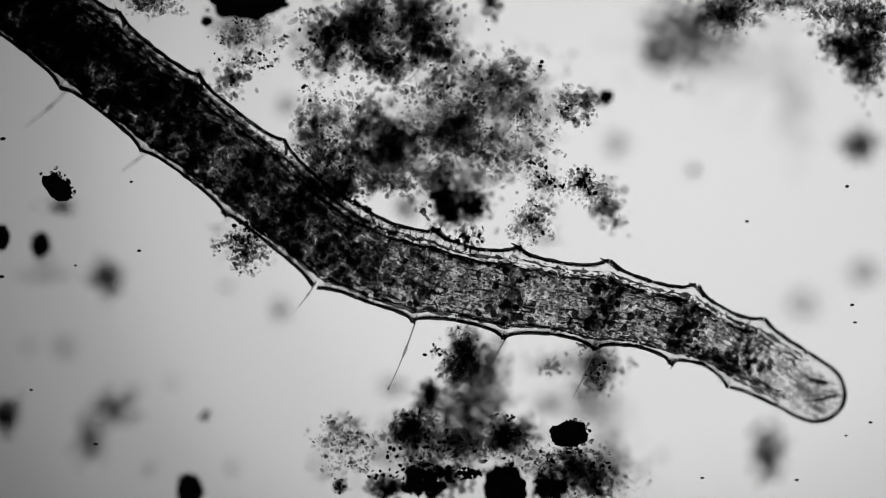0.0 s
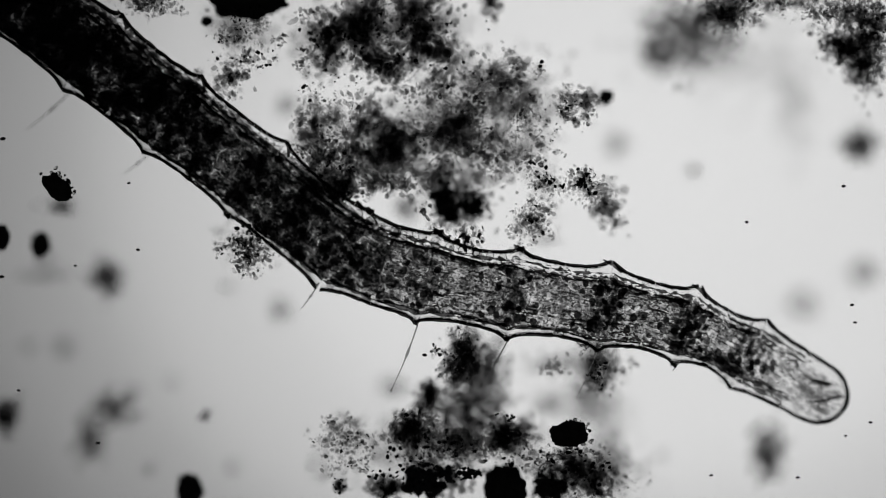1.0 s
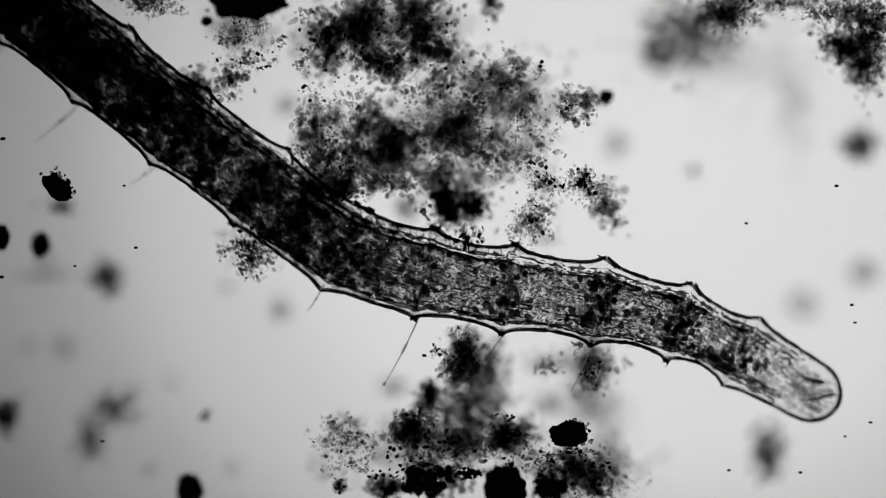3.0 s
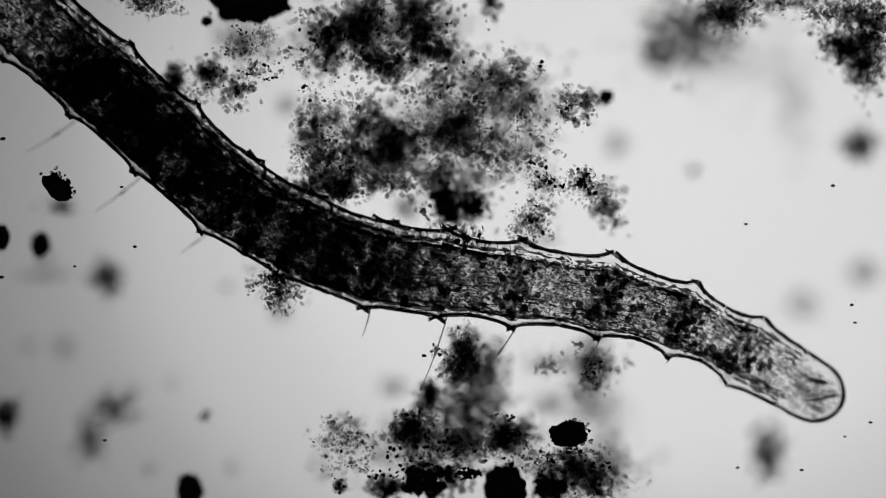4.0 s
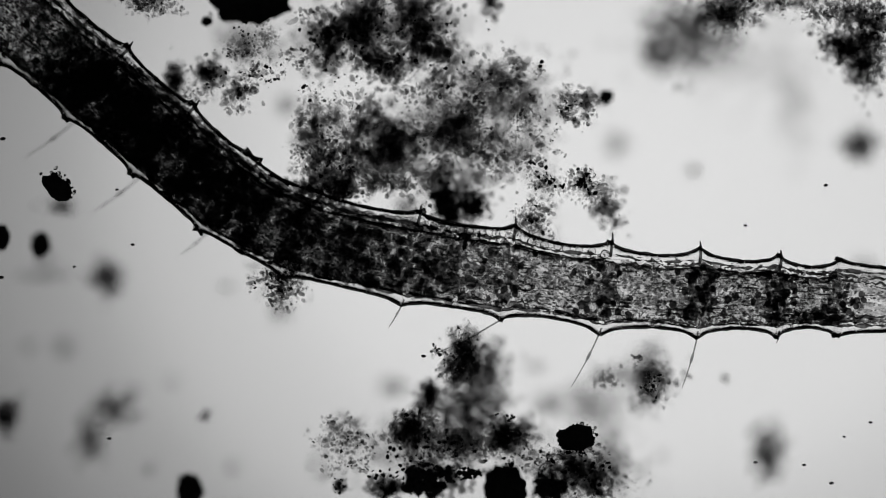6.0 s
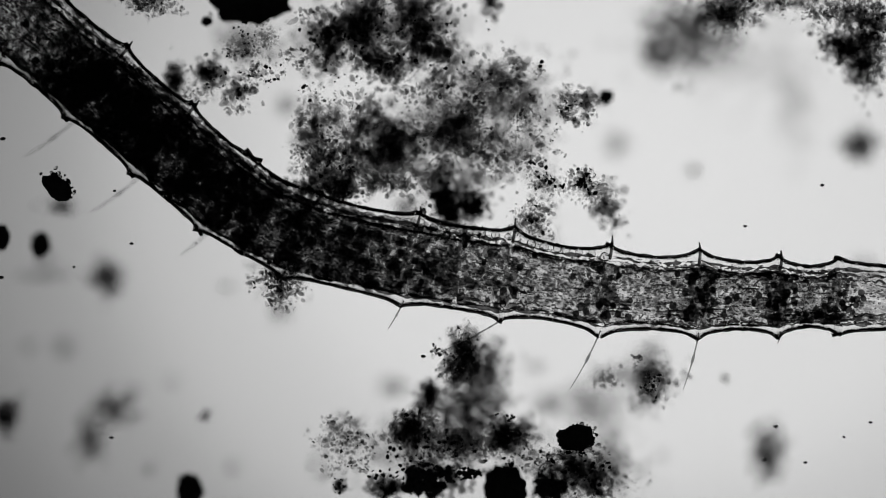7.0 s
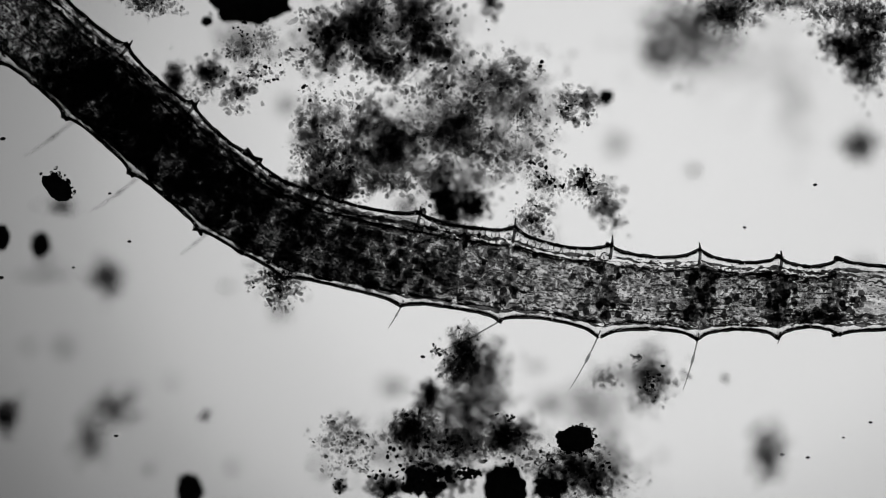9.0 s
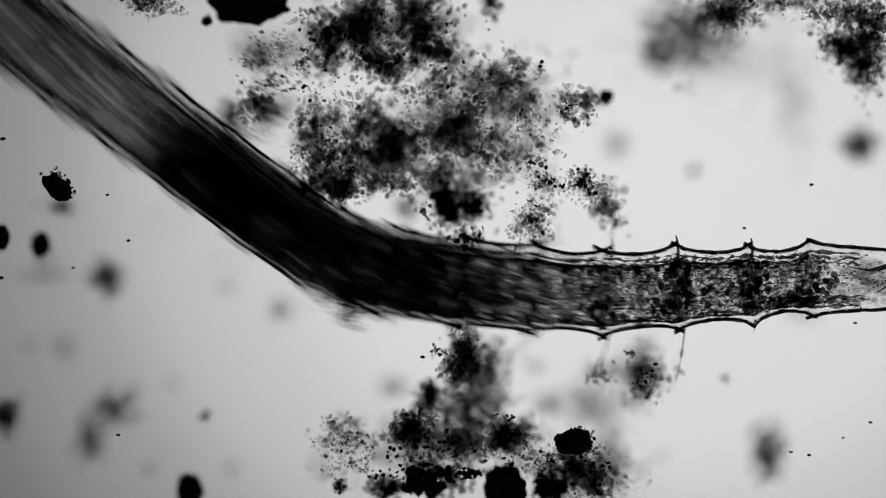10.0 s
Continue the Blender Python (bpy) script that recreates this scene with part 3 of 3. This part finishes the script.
    f.lobe(700, 55, 0.0, 120, 70, "clear", 210, 2.8, 22)
    f.lobe(820, 165, 0.0, 130, 60, "clear", 154, 2.8, 18)
    f.lobe(600, 250, 0.0, 75, 90, "clear", 140, 2.8, 16)
    f.lobe(840, 260, 0.0, 110, 80, "clear", 130, 2.8, 22)
    f.lobe(945, 215, 0.0, 50, 60, "clear", 70, 2.8, 10)
    f.lobe(930, 130, 0.0, 45, 35, "clear", 42, 2.8, 6)
    f.lobe(560, 170, 0.0, 30, 30, "clear", 28, 2.8, 5)
    f.lobe(585, 325, -0.1, 60, 34, "murk", 40, 13, 6)
    f.lobe(668, 318, -0.1, 60, 26, "murk", 22, 12, 5)
    f.lobe(690, 265, -0.1, 48, 44, "murk", 24, 14)
    f.lobe(545, 250, 0.0, 36, 60, "clear", 60, 3.0, 8)
    f.lobe(650, 320, 0.0, 80, 22, "clear", 60, 3.0, 9)
    f.lobe(880, 180, 0.05, 110, 90, "haze", 60, 14, 12)
    f.lobe(862, 250, -0.08, 70, 60, "murk", 20, 12, 7)
    f.lobe(925, 135, 0.05, 44, 40, "murk", 18, 10, 4)
    f.lobe(860, 120, 0.05, 60, 40, "murk", 20, 11, 5)
    # black grains
    f.lobe(570, 90, 0.0, 48, 70, "dots", 32, 3.2, 9)
    f.lobe(700, 70, 0.0, 120, 80, "dots", 70, 3.2, 20)
    f.lobe(770, 190, 0.0, 200, 110, "dots", 91, 2.8, 30)
    f.lobe(600, 260, 0.0, 70, 90, "dots", 28, 2.8, 10)
    f.lobe(948, 220, 0.0, 45, 55, "dots", 16, 2.6, 7)
    f.lobe(960, 118, 0.0, 13, 12, "dots", 9, 4.5)
    f.done()
    f = Floc("side_floc", "dark grey floc with a granular edge", 8, 1025, 180)
    f.lobe(1025, 182, 0.04, 34, 30, "murk", 26, 10)
    f.lobe(1022, 182, 0.0, 42, 38, "clear", 70, 2.8, 8)
    f.lobe(1015, 190, 0.0, 34, 26, "dots", 20, 3.0)
    f.done()
    f = Floc("small_floc", "small grey floc with black grains", 9, 1000, 340)
    f.lobe(965, 322, 0.0, 36, 24, "dots", 36, 3.4, 8)
    f.lobe(965, 325, 0.02, 36, 24, "fine", 60, 5.5, 6)
    f.lobe(1028, 325, 0.0, 30, 30, "dots", 56, 3.8, 9)
    f.lobe(1025, 325, 0.02, 30, 28, "murk", 12, 9)
    f.lobe(1075, 365, -0.1, 28, 42, "murk", 20, 12)
    f.lobe(1055, 345, -0.03, 30, 30, "fine", 98, 5.5, 4)
    f.lobe(940, 395, 0.0, 38, 48, "clear", 80, 2.8, 9)
    f.lobe(945, 395, 0.0, 36, 44, "dots", 26, 2.8, 7)
    f.lobe(945, 300, 0.0, 40, 40, "clear", 40, 3.0, 8)
    f.lobe(940, 390, 0.03, 34, 40, "fine", 98, 5.5, 4)
    f.done()
    f = Floc("dark_floc", "black lumpy floc with grains beside the worm", 11, 800, 370)
    f.lobe(785, 363, -0.11, 17, 32, "soot", 60, 6)
    f.lobe(795, 360, -0.09, 40, 42, "murk", 44, 11)
    f.lobe(838, 366, -0.1, 20, 13, "soot", 30, 5)
    f.lobe(812, 366, -0.13, 54, 40, "murk", 40, 12)
    f.lobe(838, 364, -0.08, 34, 26, "murk", 24, 9)
    f.lobe(826, 420, 0.0, 34, 20, "clear", 40, 4.0)
    f.lobe(830, 425, 0.0, 24, 16, "dots", 20, 5.0)
    f.lobe(755, 375, 0.0, 14, 16, "clear", 10, 5.0)
    f.lobe(722, 362, -0.2, 26, 26, "haze", 14, 13)
    f.done()
    f = Floc("corner_floc", "grey granular floc with a dark core", 80, 1520, 70)
    f.lobe(1492, 92, -0.09, 30, 30, "murk", 50, 11)
    f.lobe(1520, 110, -0.1, 44, 40, "murk", 30, 12)
    f.lobe(1530, 95, 0.0, 40, 50, "fine", 110, 5.5)
    f.lobe(1505, 32, -0.06, 74, 40, "murk", 44, 11)
    f.lobe(1470, 80, -0.06, 20, 22, "murk", 22, 9)
    f.lobe(1545, 60, -0.08, 40, 60, "murk", 34, 12)
    f.lobe(1535, 125, -0.12, 30, 50, "murk", 34, 12)
    f.lobe(1490, 30, -0.15, 60, 36, "murk", 14, 12, 7)
    f.lobe(1545, 45, 0.0, 60, 55, "clear", 90, 3.2, 14)
    f.lobe(1540, 45, 0.0, 60, 50, "dots", 30, 3.0, 10)
    f.lobe(1480, 20, 0.0, 70, 28, "fine", 110, 5.5, 8)
    f.lobe(1550, 60, 0.0, 50, 60, "fine", 182, 5.5, 8)
    f.lobe(1455, 25, 0.0, 34, 12, "clear", 30, 3.5)
    f.done()
    f = Floc("upper_floc", "blurred grey floc with a ragged edge", 81, 1230, 60)
    f.lobe(1205, 62, -0.27, 66, 66, "murk", 28, 15, 12)
    f.lobe(1225, 62, -0.24, 100, 72, "haze", 46, 15, 9)
    f.lobe(1370, 4, -0.12, 90, 16, "murk", 26, 10, 7)
    f.lobe(1165, 95, -0.36, 36, 34, "murk", 14, 14)
    f.lobe(1265, 45, -0.26, 56, 56, "murk", 26, 13)
    f.lobe(1212, 40, -0.3, 74, 56, "murk", 24, 13)
    f.lobe(1280, 22, -0.06, 42, 34, "murk", 24, 11)
    f.lobe(1330, 95, -0.5, 150, 80, "haze", 34, 16)
    f.lobe(1290, 18, -0.05, 46, 34, "fine", 182, 5.5, 8)
    f.lobe(1290, 18, 0.0, 48, 34, "clear", 60, 2.8, 8)
    f.lobe(1370, 2, 0.0, 60, 12, "clear", 40, 2.8, 8)
    f.done()
    f = Floc("edge_floc", "small grey granular floc at the water's edge", 82, 265, 6)
    f.lobe(265, 4, 0.0, 45, 22, "clear", 60, 2.8, 7)
    f.lobe(265, 4, 0.0, 45, 20, "dots", 20, 3.0)
    f.lobe(265, 4, 0.05, 42, 20, "fine", 112, 5.5, 5)
    f.done()
    f = Floc("edge_floc", "small grey granular floc at the water's edge", 83, 875, 8)
    f.lobe(875, 6, -0.1, 22, 24, "murk", 12, 12)
    f.lobe(865, 45, 0.0, 16, 18, "dots", 4, 2.4)
    f.done()


def bottom_flocs():
    f = Floc("bottom_floc", "large dark granular floc of detritus on the slide", 21, 830, 770)
    f.lobe(820, 640, -0.09, 38, 46, "murk", 60, 14)
    f.lobe(835, 670, -0.18, 50, 60, "murk", 24, 15)
    f.lobe(868, 645, -0.24, 42, 52, "murk", 15, 15)
    f.lobe(815, 630, 0.0, 45, 40, "clear", 110, 2.8, 10)
    f.lobe(812, 625, 0.0, 40, 36, "dots", 40, 3.0, 9)
    f.lobe(828, 725, -0.19, 62, 44, "murk", 48, 15)
    f.lobe(870, 700, -0.22, 44, 40, "murk", 9, 15)
    f.lobe(725, 762, -0.06, 29, 31, "murk", 66, 11)
    f.lobe(768, 728, -0.16, 46, 42, "murk", 20, 14)
    f.lobe(725, 750, 0.0, 34, 30, "clear", 60, 2.8)
    f.lobe(725, 745, 0.0, 30, 28, "dots", 20, 3.2)
    f.lobe(892, 770, -0.06, 34, 28, "murk", 60, 11)
    f.lobe(925, 760, -0.14, 34, 28, "murk", 18, 12)
    f.lobe(820, 775, -0.15, 64, 36, "murk", 32, 14)
    f.lobe(630, 775, -0.1, 60, 34, "murk", 9, 12)
    f.lobe(905, 765, 0.0, 48, 34, "clear", 70, 2.8)
    f.lobe(912, 740, 0.0, 16, 8, "dots", 14, 4.0)
    f.lobe(765, 854, -0.06, 46, 32, "soot", 140, 6, 9)
    f.lobe(688, 868, -0.1, 26, 14, "soot", 16, 5)
    f.lobe(690, 862, -0.08, 30, 20, "murk", 22, 11)
    f.lobe(607, 858, -0.08, 14, 12, "murk", 14, 8)
    f.lobe(745, 840, 0.0, 90, 40, "dots", 110, 3.0, 14)
    f.lobe(765, 842, -0.08, 66, 38, "murk", 44, 12)
    f.lobe(670, 862, -0.08, 36, 22, "murk", 16, 12)
    f.lobe(970, 868, -0.07, 34, 24, "soot", 80, 6, 5)
    f.lobe(1010, 840, -0.08, 60, 40, "murk", 40, 12)
    f.lobe(1055, 855, -0.06, 36, 34, "murk", 26, 11)
    f.lobe(840, 838, -0.02, 22, 10, "soot", 26, 4)
    f.lobe(965, 862, -0.1, 44, 34, "murk", 22, 12)
    f.lobe(760, 790, 0.0, 90, 34, "clear", 220, 2.8, 18)
    f.lobe(760, 790, 0.0, 90, 34, "dots", 70, 3.2, 16)
    f.lobe(780, 790, 0.03, 90, 36, "fine", 150, 5.5, 11)
    f.lobe(610, 785, 0.0, 56, 50, "clear", 80, 2.8, 14)
    f.lobe(610, 785, 0.0, 54, 50, "dots", 22, 2.8, 10)
    f.lobe(615, 790, 0.05, 55, 50, "fine", 50, 5.5, 10)
    f.lobe(940, 812, 0.0, 90, 26, "clear", 130, 2.8, 14)
    f.lobe(940, 812, 0.0, 90, 26, "dots", 40, 3.4, 12)
    f.lobe(1040, 835, 0.0, 62, 48, "clear", 100, 2.8, 12)
    f.lobe(1040, 835, 0.0, 60, 46, "dots", 50, 3.2, 12)
    f.lobe(1050, 835, 0.06, 64, 48, "fine", 130, 5.5, 13)
    f.lobe(1060, 735, -0.3, 60, 50, "haze", 24, 19)
    f.lobe(980, 720, -0.34, 34, 22, "haze", 12, 15)
    f.lobe(610, 855, 0.0, 22, 26, "dots", 16, 2.8)
    f.lobe(1085, 800, -0.15, 40, 46, "haze", 20, 17)
    f.done()
    f = Floc("slime", "thin grey slime over the dark floc", 22, 830, 800, -0.15)
    f.lobe(780, 800, -0.15, 170, 60, "haze", 70, 18)
    f.lobe(1030, 830, 0.15, 90, 60, "haze", 30, 18)
    f.done()
    boulder("black_lump", 893, 866, -0.07, 35, 44, "black opaque block of matter", 31, 12, 0.9)
    f = Floc("small_floc", "small dark grey round floc out of focus", 39, 758, 697, -0.09)
    f.lobe(758, 699, -0.12, 16, 19, "murk", 60, 9, 40)
    f.done()


def scattered():
    boulder("small_particle", 366, 38, -0.08, 10, 9, "small black particle near the slab", 40)
    boulder("black_particle", 103, 333, 0.0, 29, 19, "black particle with small grains round it", 33, 24, 1.0, -38)
    boulder("round_particle", 73, 434, -0.17, 17, 23, "black round particle in clear water", 34)
    boulder("round_particle", 4, 420, -0.1, 14, 20, "black round particle in clear water", 35)
    boulder("black_particle", 335, 868, -0.16, 24, 32, "black particle lying out of focus", 36)
    boulder("round_particle", 1072, 172, -0.14, 13, 13, "small dark round particle beside a floc", 38)

    def far(x, y, z, w, h, what, count, grain, seed):
        shade, shape = "dark" if what == "murk" else "faint", "long" if max(w, h) > 1.6 * min(w, h) else "small round" if w < 20 else "broad"
        f = Floc("far_floc", f"{shade} grey {shape} floc, blurred, deep in the water", seed, x, y, z)
        tagged(f.root, group="flocs deep in the water")
        f.lobe(x, y, z, w * 0.9, h * 0.9, what, int(count * (2.3 if what == "murk" else 1.3)), grain * 0.85)
        f.done()

    far(190, 495, -0.36, 32, 36, "murk", 17, 13, 50)
    far(198, 726, -0.32, 42, 40, "murk", 15, 13, 51)
    far(163, 772, -0.34, 36, 48, "murk", 14, 12, 52)
    far(12, 735, -0.24, 24, 30, "murk", 22, 12, 53)
    far(1525, 255, -0.36, 44, 32, "murk", 17, 14, 54)
    far(1415, 175, -0.42, 36, 84, "haze", 15, 16, 55)
    far(1360, 800, -0.3, 34, 54, "murk", 20, 13, 56)
    far(1430, 545, -0.45, 46, 36, "haze", 11, 15, 57)
    far(1545, 485, -0.4, 30, 32, "haze", 16, 13, 58)
    far(1095, 250, -0.42, 26, 30, "haze", 14, 13, 59)
    far(364, 736, -0.22, 10, 10, "murk", 6, 7, 60)
    far(490, 545, -0.34, 20, 24, "haze", 16, 11, 61)
    far(695, 682, -0.34, 32, 24, "haze", 10, 13, 62)
    far(95, 622, -0.4, 24, 24, "haze", 9, 12, 63)
    far(1238, 298, -0.25, 12, 12, "haze", 12, 8, 64)
    far(70, 490, -0.3, 60, 14, "haze", 22, 9, 65)
    far(500, 180, -0.3, 26, 24, "haze", 14, 12, 66)
    far(255, 836, -0.25, 12, 12, "haze", 6, 8, 67)
    far(1283, 670, -0.2, 7, 7, "murk", 5, 6, 69)
    far(95, 365, -0.13, 26, 18, "haze", 34, 9, 70)
    far(66, 458, -0.25, 22, 16, "haze", 8, 9, 71)
    far(38, 616, -0.35, 14, 18, "haze", 5, 9, 72)
    far(292, 682, -0.3, 12, 12, "haze", 4, 8, 73)
    far(225, 700, -0.34, 18, 18, "haze", 7, 10, 74)
    far(405, 835, -0.35, 16, 14, "haze", 4, 10, 75)
    far(950, 655, -0.3, 22, 16, "haze", 6, 10, 76)
    far(390, 512, -0.3, 14, 12, "haze", 6, 8, 68)


top_flocs()
bottom_flocs()
scattered()
egg = boulder("black_egg", 1005, 768, 0.0, 31, 22, "black oval particle with a rough rim", 137, 34)
block = boulder("black_slab", 435, -6, -0.09, 68, 36, "black opaque slab of matter with a ragged edge", 32, 10, 0.72)


def stuck_floc():
    f = Floc("stuck_floc", "small granular floc stuck to the worm's side", 90, 430, 435)
    f.lobe(432, 432, 0.0, 54, 38, "clear", 170, 3.6, 12)
    f.lobe(430, 432, 0.0, 48, 34, "dots", 110, 3.2, 16)
    f.lobe(440, 430, 0.0, 44, 30, "fine", 98, 5.5, 4)
    return f.done()


def drifting_floc():
    f = Floc("drifting_floc", "grey floc dragged along by the worm's bristles", 95, 1050, 645, -0.14)
    f.lobe(1055, 650, -0.14, 44, 52, "haze", 46, 15)
    f.lobe(1065, 650, -0.12, 38, 50, "murk", 14, 11)
    f.lobe(985, 645, -0.05, 30, 16, "murk", 7, 9)
    f.lobe(1055, 680, -0.1, 24, 22, "murk", 10, 9)
    f.lobe(985, 642, -0.06, 34, 20, "haze", 20, 9)
    f.lobe(1050, 650, -0.06, 40, 46, "clear", 60, 2.8, 8)
    f.lobe(1062, 668, -0.02, 24, 26, "dots", 26, 3.0)
    return f.done()


def branch_floc():
    f = Floc("branch_floc", "thin grey floc of loose grains beside the worm", 96, 420, 100)
    f.lobe(430, 75, 0.0, 58, 55, "clear", 90, 2.8, 9)
    f.lobe(425, 80, 0.0, 55, 60, "dots", 60, 3.0, 9)
    f.lobe(430, 75, 0.02, 55, 50, "fine", 110, 5.5, 9)
    f.lobe(410, 150, 0.05, 30, 32, "murk", 18, 11)
    f.lobe(412, 150, 0.0, 34, 34, "clear", 40, 2.8, 5)
    f.lobe(440, 60, 0.12, 60, 50, "haze", 20, 16)
    return f.done()


def pushed_floc():
    f = Floc("pushed_floc", "two dark lumps of detritus pushed by the worm", 97, 340, 132, -0.1)
    f.lobe(312, 136, -0.1, 16, 30, "murk", 44, 10)
    f.lobe(370, 130, -0.08, 28, 24, "murk", 52, 10)
    f.lobe(345, 170, -0.04, 40, 20, "fine", 60, 5, 6)
    f.lobe(365, 150, -0.02, 34, 30, "dots", 14, 2.8)
    return f.done()


def speck(x, y, size, seed, z=0.0):
    """A tiny grain adrift in the water."""
    rng = np.random.default_rng(seed)
    v, f = lump_shape(rng, 2, 0.2)
    ob = new("speck", mesh_of("speck", (v * np.array([1.3, 0.8, 0.8]) * size * UNIT).tolist(), f.tolist(), SOOT))
    tagged(ob, "tiny black grain adrift in clear water", "grain", "drifting grains")
    ob.location = at(x, y, z)
    return ob


# start and end of each grain's slow drift
DRIFTS = [(speck(x, y, s, 200 + i), (x, y), e) for i, (x, y, s, e) in enumerate((
    (1541, 748, 2.6, (1541, 748)), (1497, 771, 2.2, (1492, 775)), (1508, 540, 2.6, (1506, 540)), (1513, 571, 2.4, (1513, 572)), (5, 246, 4.0, (5, 246)), (3, 490, 3.4, (2, 492)),
    (232, 322, 2.8, (190, 345)), (55, 690, 2.6, (-170, 700)), (1243, 846, 2.6, (1400, 800)), (246, 444, 2.8, (227, 426)), (1500, 330, 3.0, (1437, 327)),
    (1322, 392, 2.4, (1317, 404)), (752, 628, 3.0, (748, 632)), (1410, 850, 2.6, (1432, 806)), (170, 786, 2.8, (210, 770)), (134, 470, 2.2, (130, 474))))]

swept = speck(1650, 1000, 3.0, 230)
stuck, drift, branch, pushed = stuck_floc(), drifting_floc(), branch_floc(), pushed_floc()


def motions():
    for ring, u0, u1 in RINGS:
        walk(ring, [(t, ring_pose(t, state, u0, u1)) for t, state in STATES])
    for hair, (x, y, z), ta, tm, tb in HAIRS:
        walk(hair, [(t, pose(x, y, z, 0, 0, a)) for t, a in ((0, ta), (1.8, ta), (2.1, tm), (4.1, tm), (4.4, tb), (9.8, tb), (10, tb))])
    for ob, (ax, ay), (bx, by) in DRIFTS:
        walk(ob, [(0, Matrix.Translation(at(ax, ay))), (5, Matrix.Translation(at(0.5 * (ax + bx), 0.5 * (ay + by)))), (10, Matrix.Translation(at(bx, by)))])
    walk(swept, [(t, Matrix.Translation(at(x, y))) for t, x, y in ((0, 1690, 1060), (5.5, 1520, 900), (7.0, 1373, 755), (7.5, 1327, 707), (8.5, 1205, 655), (10, 1160, 645))])
    # the floc that sticks to the worm goes with its skin
    rows = []
    for t, x, y in ((0, 0, 0), (0.5, 3, 4), (1.5, 5, 5), (2.0, -12, -15), (2.7, -6, -9), (3.8, 60, 70), (4.1, 60, 70), (4.5, 64, 66), (9.8, 60, 64), (9.9, 86, 72), (10, 188, 98)):
        rows.append((t, Matrix.Translation(at(430 + x, 435 + y, 0))))
    walk(stuck, rows)
    rows = []
    for t, x, y in ((0, 0, 0), (1.5, 2, 0), (2.0, -10, 0), (3.8, -8, -2), (4.1, -6, 0), (4.2, 55, 25), (4.3, 85, 30), (4.5, 95, 22), (9.8, 93, 20), (9.9, 85, 15), (10, 82, 14)):
        rows.append((t, Matrix.Translation(at(1050 + x, 645 + y, -0.14))))
    walk(drift, rows)
    rows = []
    for t, x, y in ((0, 0, 0), (1.5, 0, 0), (4.1, -1, 0), (4.5, 9, 6), (5.5, 12, 7), (9.8, 10, 11), (10, 8, 14)):
        rows.append((t, Matrix.Translation(at(1005 + x, 768 + y, 0))))
    walk(egg, rows)
    rows = []
    for t, x, y in ((0, 0, 0), (2.7, -6, -4), (3.8, 8, 20), (4.1, 8, 20), (4.5, 12, 22), (9.8, 10, 24), (10, 40, 40)):
        rows.append((t, Matrix.Translation(at(420 + x, 100 + y, 0))))
    walk(branch, rows)
    walk(block, [(t, Matrix.Translation(at(435 + x, y - 6, -0.09))) for t, x, y in ((0, 0, 0), (2.7, -1, 0), (3.8, 4, 5), (4.5, 5, 7), (9.8, 5, 8), (10, 2, 9))])
    rows = []
    for t, x, y in ((0, -30, 30), (2.7, -34, 26), (3.8, 0, 0), (9.8, 0, 0), (9.9, 5, 8), (10, 100, 66)):
        rows.append((t, Matrix.Translation(at(340 + x, 132 + y, -0.1))))
    walk(pushed, rows)


motions()
